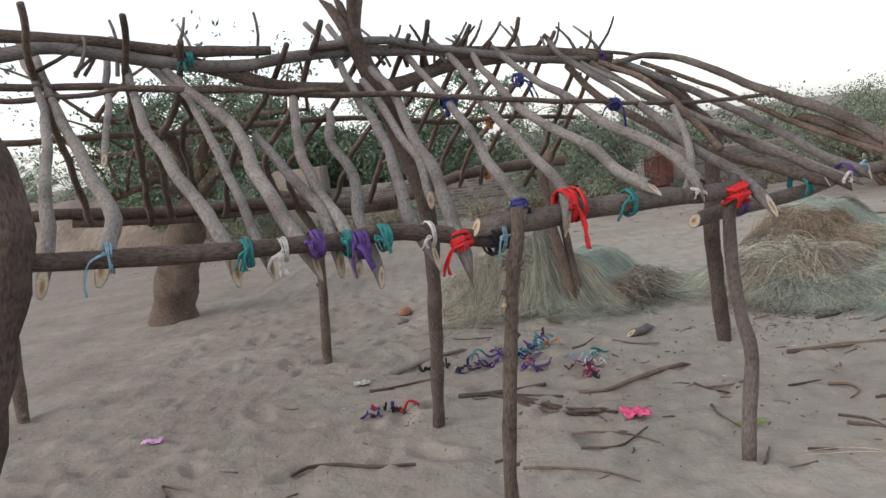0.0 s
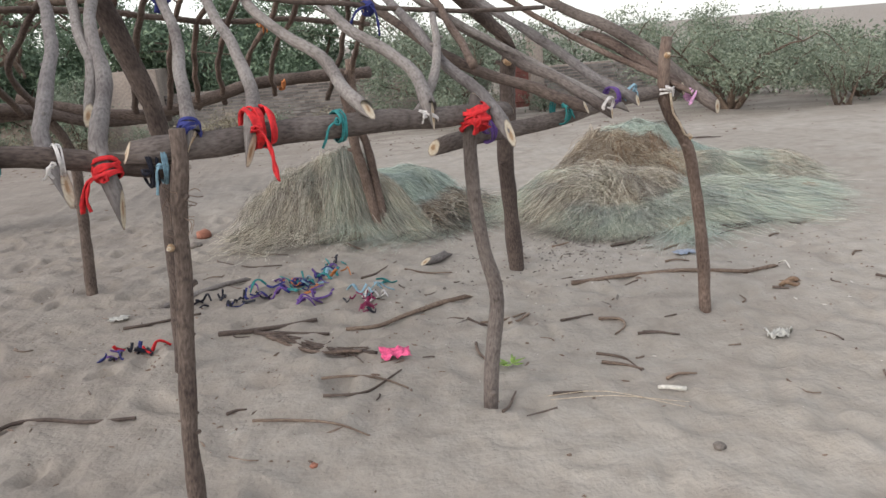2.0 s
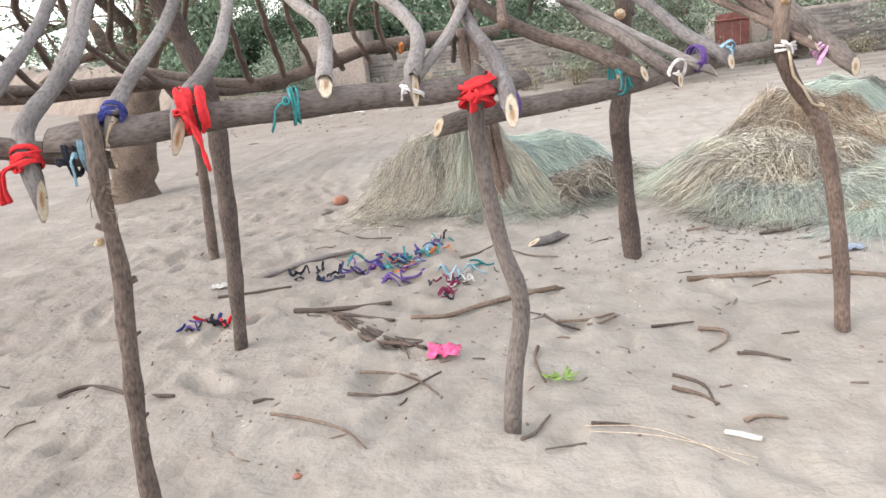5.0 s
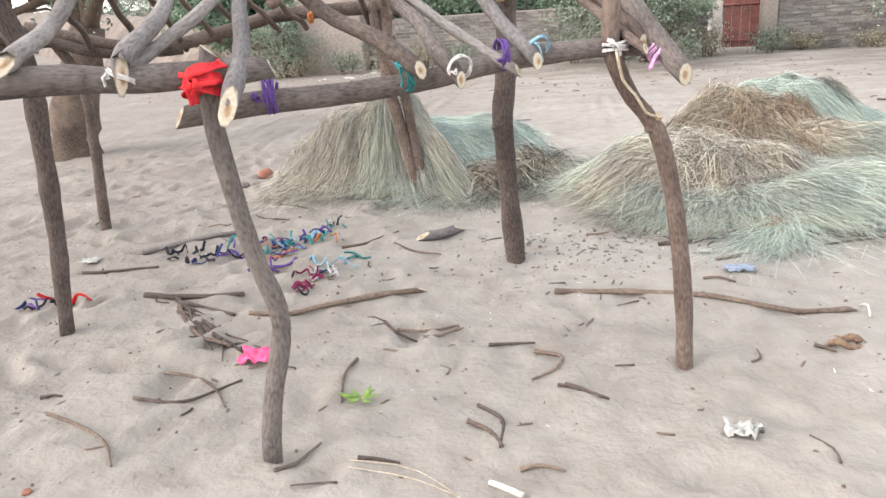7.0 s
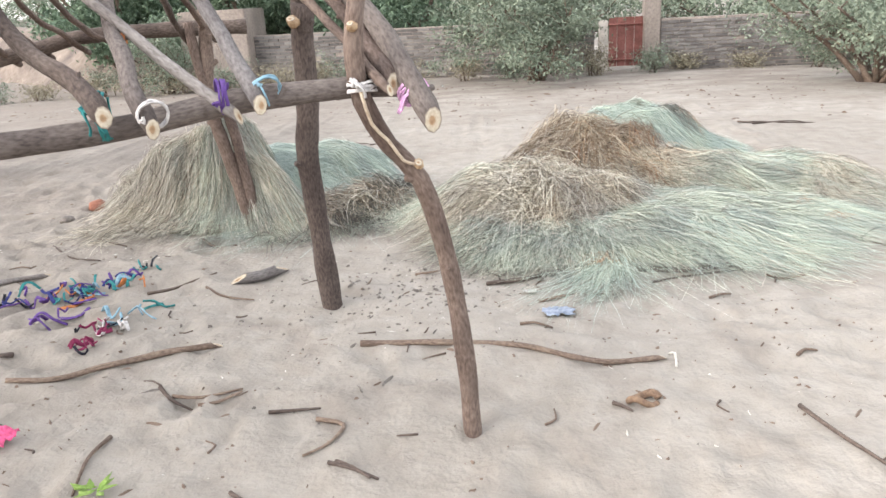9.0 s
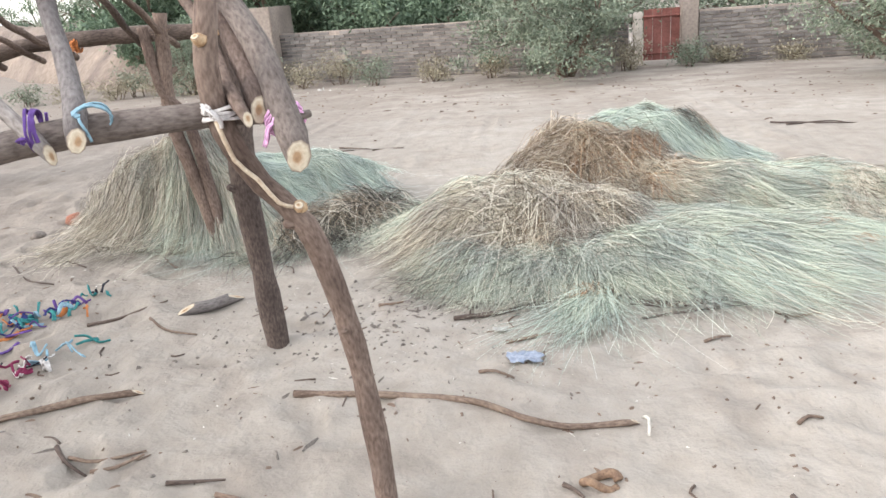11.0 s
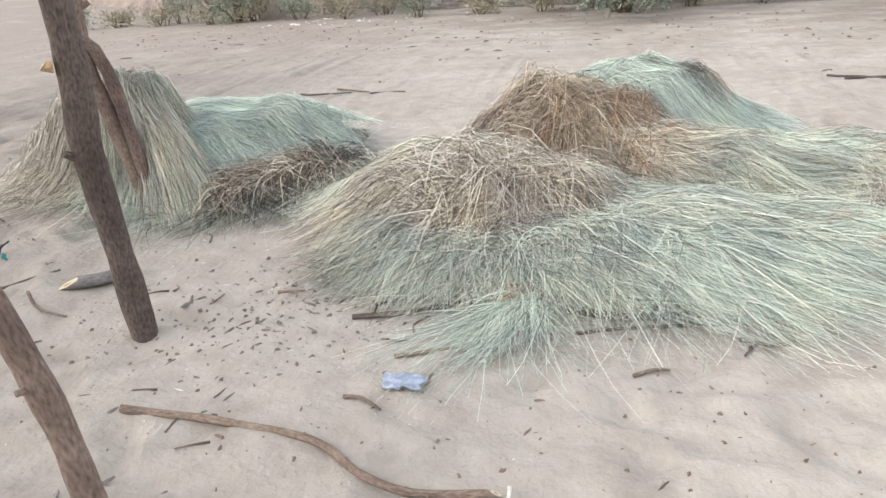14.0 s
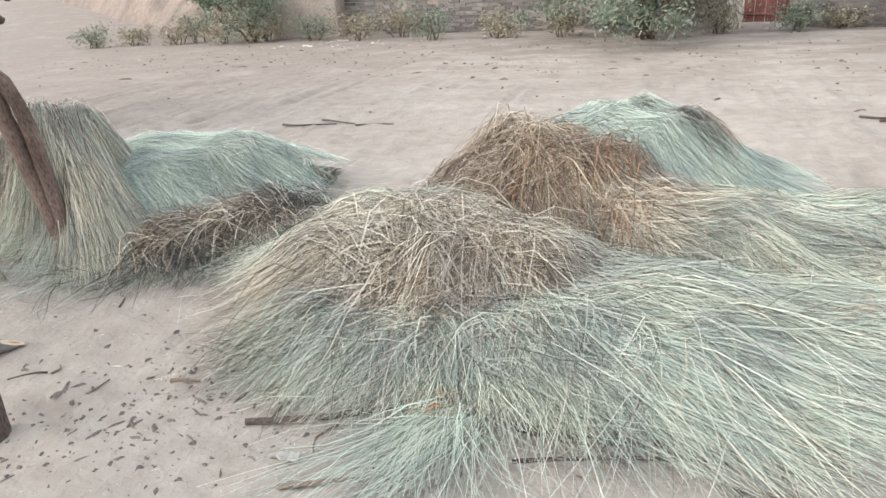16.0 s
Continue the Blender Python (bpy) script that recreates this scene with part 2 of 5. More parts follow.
def cut_face(verts, ring, out, parent):
    """The chopped end of a stick: an off-centre heart and an uneven, splintered face."""
    pts = [Vector(verts[k]) + out * 0.0015 for k in ring]
    mid = sum(pts, Vector()) / len(pts)
    n = len(pts)
    size = (pts[0] - mid).length
    heart = mid.lerp(pts[int(abs(mid.x * 977)) % n], 0.22)

    def rough_at(p):
        return p + out * (0.002 + 0.14 * size * noise.noise(p * 60.0))

    v = [rough_at(heart)]
    for share in (0.3, 0.55, 0.8):
        v += [rough_at(heart.lerp(p, share * (1 + 0.25 * noise.noise(p * 45.0)))) for p in pts]
    v += pts
    f = [(0, 1 + k, 1 + (k + 1) % n) for k in range(n)]
    for j in range(3):
        a = 1 + j * n
        f += [(a + k, a + n + k, a + n + (k + 1) % n, a + (k + 1) % n) for k in range(n)]
    ob = mesh_object("cut_end", v, f, CUT, parent, "pale freshly chopped wood end", smooth=False)
    a = ob.data.attributes.new("ring", "FLOAT", "POINT")
    for i in range(len(v)):
        a.data[i].value = 0.0 if i == 0 else (0.35, 0.6, 0.85, 1.0)[(i - 1) // n]
    return ob


SEED = [0.0]


def stick(name, points, r0, r1, mat, parent=None, label="", cuts="", sides=9, step=0.06, rough=0.09, stubs=0, wobble=0.006, category="", group="", slant=1.6):
    """A branch through the points, tapering from r0 to r1. cuts: 'a' and 'b' give the first and the last end a fresh cut face."""
    SEED[0] += 7.37
    s = SEED[0]
    rnd = random.Random(int(s * 100))
    path = spline(points, step)
    for i, q in enumerate(path):
        path[i] = q + Vector((noise.noise(Vector((i * step * 5, s, 0))), noise.noise(Vector((i * step * 5, s, 9))), noise.noise(Vector((i * step * 5, s, 19))))) * wobble
    sl0 = slant if "a" in cuts else 0.0
    sl1 = slant if "b" in cuts else 0.0
    verts, faces, uvs, rings = tube(path, lambda u: r0 + (r1 - r0) * u, sides, rough, s, sl0, sl1)
    for ring, flip, cut in ((rings[0], True, "a" in cuts), (rings[-1], False, "b" in cuts)):
        faces.append(tuple(reversed(ring)) if flip else tuple(ring))
        uvs += [(0.01 * k, 0.0) for k in range(len(ring))]
    for _ in range(stubs):
        i = rnd.randrange(2, len(path) - 2)
        t = (path[i + 1] - path[i - 1]).normalized()
        d = (t.cross(Vector((rnd.uniform(-1, 1), rnd.uniform(-1, 1), rnd.uniform(-1, 1)))).normalized() + t * rnd.uniform(0.2, 0.9)).normalized()
        r = r0 * rnd.uniform(0.28, 0.5)
        ln = r0 + rnd.uniform(0.2, 0.7) * r0
        v2, f2, u2, g2 = tube([path[i], path[i] + d * ln * 0.6, path[i] + d * ln], lambda u: r * (1 - 0.3 * u), 6, 0.15, s + i)
        base = len(verts)
        verts += v2
        faces += [tuple(base + k for k in fc) for fc in f2] + [tuple(base + k for k in g2[-1])]
        uvs += u2 + [(0, 0)] * 6
    ob = mesh_object(name, verts, faces, mat, parent, label)
    lay = ob.data.uv_layers.new(name="uv")
    flat = np.array(uvs, dtype=np.float32).ravel()
    lay.data.foreach_set("uv", flat)
    if "a" in cuts:
        cut_face(verts, list(reversed(rings[0])), (path[0] - path[1]).normalized(), ob)
    if "b" in cuts:
        cut_face(verts, rings[-1], (path[-1] - path[-2]).normalized(), ob)
    if category:
        tagged(ob, label, category, group)
    return ob


# ---- the ground ----
steps = random.Random(404)
PRINTS = {}
for _ in range(1500):
    px, py = steps.uniform(-3.6, 6.0), steps.uniform(1.4, 11.0)
    turn, size, deep = steps.uniform(0, 6.28), steps.uniform(0.6, 1.2), steps.uniform(0.006, 0.021) * (1.25 if px < 1.0 else 0.8)
    for i in (-1, 0, 1):
        for j in (-1, 0, 1):
            PRINTS.setdefault((int(math.floor(px / 0.4)) + i, int(math.floor(py / 0.4)) + j), []).append((px, py, math.cos(turn), math.sin(turn), 0.13 * size, 0.06 * size, deep))


def footprints(x, y):
    """Soft hollows with a raised rim, trodden all over the sand."""
    z = 0.0
    for px, py, c, s, a, b, deep in PRINTS.get((int(math.floor(x / 0.4)), int(math.floor(y / 0.4))), ()):
        u, v = ((x - px) * c + (y - py) * s) / a, ((py - y) * c + (x - px) * s) / b
        q = u * u + v * v
        if q < 6:
            z += deep * (-math.exp(-q * q) + 0.45 * math.exp(-3.0 * (math.sqrt(q) - 1.35) ** 2))
    return z


def ground_z(x, y):
    """Level sand round the shelter that falls away gently behind it."""
    r = math.hypot(x - 2.0, y - 2.0)
    d = max(0.0, min(r, 24.0) - 7.0)
    z = -0.034 * d * d / (d + 1.5)
    near = max(0.0, 1.0 - r / 30.0)
    z += near * (0.022 * noise.noise(Vector((x * 0.9, y * 0.9, 0))) + 0.02 * noise.noise(Vector((x * 3.3, y * 3.3, 5))) + 0.013 * noise.noise(Vector((x * 5.3, y * 5.3, 9))))
    z += near * (0.004 + 0.006 * min(1.0, max(0.0, (1.8 - x) / 2.5))) * noise.noise(Vector((x * 12.0, y * 12.0, 3)))
    z += footprints(x, y)
    if r > 30:
        z += 0.35 * noise.noise(Vector((x * 0.03, y * 0.03, 2)))
    return z


def axis(lo, hi, step, far):
    a = list(np.arange(lo, hi, step))
    d = step
    while a[-1] < far:
        d *= 1.16
        a.append(a[-1] + d)
    d = step
    while a[0] > -far:
        d *= 1.16
        a.insert(0, a[0] - d)
    return a


xs, ys = axis(-2.2, 5.2, 0.026, 2500), axis(1.6, 7.6, 0.026, 2500)
gv = [(x, y, ground_z(x, y)) for y in ys for x in xs]
w = len(xs)
gf = [(j * w + i, j * w + i + 1, (j + 1) * w + i + 1, (j + 1) * w + i) for j in range(len(ys) - 1) for i in range(w - 1)]
ground = mesh_object("ground", gv, gf, SAND)
tagged(ground, "pale trampled desert sand with shallow footprints", "ground", kind="structure")


# ---- the shelter: posts, beams, rafters and ties ----
shelter = empty("stick_shelter", "open shelter frame of lashed crooked branches on sand", "shelter", at=(0.9, 4.0, 0))
shelter.location = (0, 0, 0)


def post(points, r0, r1, mat=BROWN, **kw):
    return stick("post", points, r0 * 0.88, r1 * 0.88, mat, shelter, sides=12, step=0.05, stubs=kw.pop("stubs", 4), **kw)


def beam(points, r0, r1, mat=BROWN, **kw):
    return stick("beam", points, r0 * 0.9, r1 * 0.9, mat, shelter, sides=12, **kw)


def rafter(points, r0, r1, mat=GREY, **kw):
    """A roof stick; the chop runs back from the given tip."""
    slant = kw.pop("slant", 2.3)
    a, b = Vector(points[0]), Vector(points[1])
    points = [tuple(a + (b - a).normalized() * min(0.45 * (b - a).length, 0.5 * slant * r0)), *points[1:]]
    return stick("rafter", points, r0 * 0.76, r1 * 0.84, mat, shelter, cuts=kw.pop("cuts", "a"), slant=slant, wobble=0.014, stubs=kw.pop("stubs", 2), **kw)


# posts of the near side
post([(0.112, 2.52, -0.08), (0.148, 2.54, 0.37), (0.178, 2.555, 0.63), (0.212, 2.56, 0.89), (0.240, 2.53, 1.06), (0.262, 2.515, 1.18), (0.268, 2.51, 1.27)], 0.032, 0.025, stubs=8, rough=0.18)
post([(1.195, 2.985, -0.10), (1.225, 3.01, 0.2), (1.272, 3.06, 0.44), (1.235, 3.045, 0.64), (1.205, 3.03, 0.84), (1.195, 3.01, 1.06), (1.225, 2.99, 1.24)], 0.036, 0.030, DUSK, cuts="b", slant=0.5, stubs=1)
post([(2.52, 3.67, -0.08), (2.50, 3.68, 0.32), (2.46, 3.68, 0.62), (2.40, 3.66, 0.86), (2.32, 3.63, 0.97), (2.26, 3.61, 1.10), (2.25, 3.60, 1.25), (2.27, 3.61, 1.38)], 0.036, 0.030, RED, stubs=3)
post([(-1.56, 1.94, -0.08), (-1.46, 1.95, 0.4), (-1.34, 1.96, 0.8), (-1.24, 1.99, 1.15), (-1.16, 2.01, 1.42), (-1.2, 2.02, 1.62), (-1.3, 2.0, 1.85)], 0.045, 0.066, stubs=6, rough=0.2)
# ridge posts
post([(-0.14, 3.84, -0.08), (-0.09, 3.88, 0.4), (-0.05, 3.9, 0.9), (-0.05, 3.91, 1.22), (-0.13, 3.87, 1.55), (-0.21, 3.84, 1.82), (-0.28, 3.82, 2.0), (-0.31, 3.81, 2.12)], 0.037, 0.058, BROWN, rough=0.14, stubs=3)
for tip in ((-0.42, 3.78, 2.27), (-0.36, 3.84, 2.29), (-0.28, 3.8, 2.33), (-0.24, 3.84, 2.30)):
    stick("fork_tip", [(-0.3, 3.81, 2.06), tuple(np.array((-0.31, 3.81, 2.12)) * 0.4 + np.array(tip) * 0.6), tip], 0.03, 0.018, BROWN, shelter, cuts="b")
post([(1.82, 4.77, -0.08), (1.80, 4.77, 0.32), (1.785, 4.77, 0.70), (1.81, 4.77, 0.95), (1.82, 4.76, 1.2), (1.84, 4.73, 1.36)], 0.058, 0.056, BROWN, rough=0.12, stubs=3)
# posts of the far side
post([(-0.94, 5.37, -0.08), (-0.89, 5.39, 0.53), (-0.88, 5.40, 0.95), (-0.99, 5.36, 1.22)], 0.042, 0.034, BROWN)
post([(-2.96, 4.90, -0.08), (-2.93, 4.92, 0.50), (-2.9, 4.93, 0.9), (-2.86, 4.94, 1.4)], 0.05, 0.045, BROWN)
post([(1.09, 5.93, -0.08), (1.03, 5.95, 0.24), (0.98, 5.93, 0.53), (0.93, 5.92, 0.81), (0.95, 5.92, 1.10), (0.97, 5.93, 1.36)], 0.05, 0.04, RED, rough=0.16, stubs=7)
stick("post", [(1.12, 5.95, -0.05), (1.02, 5.94, 0.75), (0.92, 5.9, 0.95), (0.88, 5.88, 1.3)], 0.034, 0.03, RED, shelter)

# eave beams of the near side
beam([(-1.55, 1.86, 1.35), (-1.2, 2.0, 1.34), (-0.80, 2.17, 1.29), (-0.37, 2.36, 1.25), (-0.19, 2.44, 1.25), (-0.04, 2.5, 1.22), (0.25, 2.6, 1.135)], 0.029, 0.034, cuts="b", slant=0.3)
beam([(0.125, 2.53, 1.215), (0.35, 2.61, 1.21), (0.62, 2.73, 1.215), (0.91, 2.86, 1.20), (1.05, 2.92, 1.19), (1.36, 3.05, 1.185)], 0.045, 0.037, DUSK, cuts="ab", slant=0.3)
beam([(1.07, 3.06, 1.065), (1.25, 3.18, 1.08), (1.49, 3.29, 1.08), (1.68, 3.37, 1.09), (1.93, 3.48, 1.13), (2.24, 3.63, 1.14), (2.36, 3.70, 1.12)], 0.040, 0.032, DUSK, cuts="ab", slant=0.5)
# eave beams of the far side
beam([(-3.1, 4.35, 1.42), (-2.36, 4.70, 1.37), (-1.75, 4.96, 1.29), (-1.06, 5.26, 1.24), (-0.71, 5.42, 1.12), (-0.28, 5.60, 1.1)], 0.042, 0.036)
beam([(-1.1, 5.3, 1.3), (-0.5, 5.5, 1.13), (-0.05, 5.71, 1.18), (0.25, 5.83, 1.25), (0.64, 6.00, 1.26), (1.12, 6.2, 1.25)], 0.04, 0.05)
beam([(-2.3, 4.75, 1.30), (-1.6, 5.05, 1.22), (-0.9, 5.4, 1.2)], 0.035, 0.03)
# ridge poles
beam([(-2.3, 3.0, 2.24), (-1.74, 3.26, 2.19), (-1.44, 3.38, 2.15), (-1.13, 3.52, 2.09), (-0.70, 3.70, 2.06)], 0.036, 0.026)
beam([(-2.3, 3.02, 2.1), (-1.75, 3.25, 2.11), (-1.55, 3.34, 2.13), (-1.13, 3.52, 2.03), (-0.86, 3.64, 2.00), (-0.49, 3.80, 2.03), (0.13, 4.07, 2.00), (0.86, 4.39, 1.90)], 0.036, 0.026, GREY)
beam([(-1.26, 3.50, 2.11), (-0.98, 3.62, 2.00), (-0.72, 3.73, 1.90), (-0.41, 3.87, 1.85), (-0.13, 4.0, 1.85), (0.19, 4.12, 1.93), (0.72, 4.33, 1.95), (1.1, 4.5, 1.9)], 0.034, 0.046)
beam([(-0.49, 3.76, 2.06), (-0.16, 3.9, 2.07), (0.20, 4.06, 2.00), (0.68, 4.28, 1.92), (1.16, 4.50, 1.90)], 0.024, 0.02, GREY)
beam([(0.85, 4.38, 1.92), (1.08, 4.48, 1.88), (1.42, 4.63, 1.75), (1.73, 4.77, 1.52), (1.85, 4.745, 1.41)], 0.036, 0.042, cuts="b")

# rafters of the near slope, chopped ends down
rafter([(-1.17, 2.13, 1.24), (-1.24, 2.36, 1.41), (-1.39, 2.74, 1.64), (-1.57, 3.15, 1.89), (-1.78, 3.5, 2.12), (-1.95, 3.8, 2.3)], 0.03, 0.018)
rafter([(-1.02, 2.17, 1.25), (-1.05, 2.41, 1.41), (-1.19, 2.63, 1.54), (-1.32, 2.84, 1.67), (-1.57, 3.23, 1.93), (-1.8, 3.65, 2.2)], 0.036, 0.02)
rafter([(-1.19, 2.76, 1.60), (-1.32, 3.21, 1.86), (-1.5, 3.75, 2.2)], 0.017, 0.02, cuts="ab")
rafter([(-0.64, 2.26, 1.19), (-0.77, 2.47, 1.38), (-0.97, 2.78, 1.57), (-1.14, 3.07, 1.75), (-1.32, 3.49, 2.01), (-1.45, 3.7, 2.2)], 0.034, 0.02)
rafter([(-0.54, 2.29, 1.18), (-0.63, 2.46, 1.34), (-0.78, 2.82, 1.54), (-0.93, 3.14, 1.74), (-1.05, 3.35, 1.88), (-1.33, 3.62, 2.11), (-1.45, 3.8, 2.2)], 0.024, 0.02)
rafter([(-0.40, 2.33, 1.16), (-0.52, 2.48, 1.32), (-0.65, 2.76, 1.49), (-0.80, 3.12, 1.70), (-1.03, 3.35, 1.88), (-1.22, 3.6, 2.06)], 0.037, 0.03)
rafter([(-0.33, 2.36, 1.15), (-0.40, 2.56, 1.34), (-0.53, 2.78, 1.47), (-0.70, 3.08, 1.64)], 0.028, 0.022)
rafter([(-0.28, 2.35, 1.14), (-0.34, 2.50, 1.30), (-0.46, 2.80, 1.46), (-0.53, 3.08, 1.62), (-0.58, 3.42, 1.81)], 0.032, 0.024, cuts="ab", slant=1.0)
rafter([(-0.20, 2.35, 1.10), (-0.27, 2.51, 1.29), (-0.30, 2.79, 1.43), (-0.39, 3.06, 1.58), (-0.42, 3.33, 1.72)], 0.030, 0.022, cuts="ab", slant=1.6)
rafter([(-0.015, 2.43, 1.12), (-0.11, 2.60, 1.29), (-0.16, 3.02, 1.51), (-0.25, 3.34, 1.69), (-0.33, 3.61, 1.85), (-0.46, 4.0, 2.10), (-0.58, 4.2, 2.25)], 0.032, 0.018)
rafter([(0.10, 2.475, 1.04), (0.045, 2.56, 1.24), (0.01, 2.88, 1.40), (-0.08, 3.27, 1.62), (-0.15, 3.59, 1.80), (-0.28, 3.88, 1.98), (-0.46, 4.2, 2.22)], 0.036, 0.02, slant=2.0)
rafter([(-0.01, 2.74, 1.30), (-0.05, 2.99, 1.45), (-0.15, 3.32, 1.64), (-0.28, 3.72, 1.87)], 0.026, 0.022)
rafter([(0.30, 2.535, 1.20), (0.287, 2.60, 1.275), (0.24, 2.92, 1.395), (0.20, 3.23, 1.53), (0.13, 3.47, 1.68), (-0.00, 3.85, 1.90), (-0.10, 4.1, 2.05)], 0.030, 0.02)
rafter([(0.455, 2.57, 1.16), (0.46, 2.65, 1.275), (0.45, 2.88, 1.345), (0.38, 3.26, 1.51), (0.29, 3.51, 1.66), (0.24, 3.86, 1.85), (0.09, 4.2, 2.08)], 0.031, 0.02)
rafter([(0.825, 2.73, 1.245), (0.80, 2.82, 1.272), (0.77, 2.98, 1.31), (0.72, 3.19, 1.40), (0.57, 3.35, 1.52), (0.45, 3.55, 1.64), (0.36, 3.83, 1.81), (0.24, 4.3, 2.1)], 0.034, 0.018)
rafter([(1.05, 2.85, 1.185), (1.04, 2.92, 1.258), (1.02, 3.19, 1.36), (0.85, 3.46, 1.51), (0.71, 3.72, 1.67), (0.56, 3.95, 1.82), (0.41, 4.3, 2.03)], 0.033, 0.02)
rafter([(1.325, 2.835, 1.10), (1.27, 3.11, 1.25), (1.20, 3.28, 1.34), (1.10, 3.57, 1.51), (0.99, 3.92, 1.71), (0.82, 4.20, 1.89), (0.76, 4.4, 2.04)], 0.034, 0.018)
rafter([(0.962, 2.86, 1.19), (1.04, 3.0, 1.24), (1.15, 3.3, 1.40), (1.2, 3.6, 1.55)], 0.026, 0.018, slant=0.4)
rafter([(1.29, 3.27, 1.33), (1.27, 3.64, 1.52), (1.21, 3.97, 1.70), (1.01, 4.21, 1.86)], 0.022, 0.018, RED, cuts="")
# hip rafters towards the corner post
rafter([(1.735, 3.20, 1.14), (1.60, 3.34, 1.205), (1.22, 3.66, 1.40), (0.95, 4.1, 1.68), (0.85, 4.3, 1.86)], 0.034, 0.024, BROWN, slant=0.8)
rafter([(1.84, 3.21, 1.105), (1.73, 3.36, 1.205), (1.50, 3.76, 1.40), (1.22, 4.2, 1.66), (1.02, 4.4, 1.87)], 0.031, 0.022, DUSK, slant=0.7)
rafter([(1.98, 3.39, 1.105), (1.81, 3.5, 1.205), (1.52, 3.67, 1.40), (1.15, 3.92, 1.66), (0.9, 4.15, 1.86)], 0.023, 0.016, GREY, slant=1.2)
rafter([(2.04, 3.40, 1.125), (1.95, 3.56, 1.205), (1.76, 3.83, 1.40), (1.5, 4.15, 1.63), (1.15, 4.38, 1.86)], 0.032, 0.022, GREY, slant=0.8)
rafter([(2.47, 3.49, 1.05), (2.36, 3.68, 1.20), (2.2, 3.88, 1.39), (1.9, 4.12, 1.58), (1.68, 4.36, 1.76), (1.43, 4.45, 1.87), (1.10, 4.28, 1.85)], 0.047, 0.018, DUSK, slant=0.6)
rafter([(2.36, 3.60, 1.13), (2.22, 3.84, 1.29), (2.06, 4.08, 1.43)], 0.036, 0.034, RED, cuts="ab", slant=0.9)
rafter([(2.35, 3.53, 1.13), (2.27, 3.66, 1.20), (2.05, 4.0, 1.36), (1.75, 4.3, 1.6), (1.3, 4.42, 1.84)], 0.020, 0.016, RED, slant=1.0)
rafter([(1.85, 4.72, 1.2), (1.80, 4.78, 1.42), (1.66, 4.8, 1.66), (1.5, 4.7, 1.8)], 0.036, 0.03, BROWN, cuts="")

# purlins
purlins = (
    ([(-2.3, 3.1, 2.0), (-1.76, 3.20, 1.97), (-1.33, 3.31, 1.93), (-0.86, 3.35, 1.86), (-0.02, 3.48, 1.745), (0.68, 3.59, 1.645), (1.30, 3.76, 1.57), (1.81, 3.95, 1.56)], 0.018, 0.010),
    ([(-2.2, 3.02, 1.94), (-1.51, 3.17, 1.90), (-1.10, 3.32, 1.90), (-0.4, 3.36, 1.80)], 0.013, 0.010),
    ([(-2.4, 3.4, 1.80), (-1.47, 3.90, 1.75), (-1.02, 4.11, 1.74), (-0.49, 4.33, 1.73), (0.10, 4.78, 1.65), (0.57, 5.01, 1.63), (1.08, 5.31, 1.58)], 0.018, 0.015),
    ([(-0.3, 3.95, 2.06), (0.25, 4.2, 2.02), (0.7, 4.4, 1.99), (1.1, 4.45, 1.93), (1.5, 4.48, 1.84)], 0.014, 0.010),
)
for pts, a, b in purlins:
    stick("purlin", pts, a, b, BROWN, shelter, wobble=0.014)

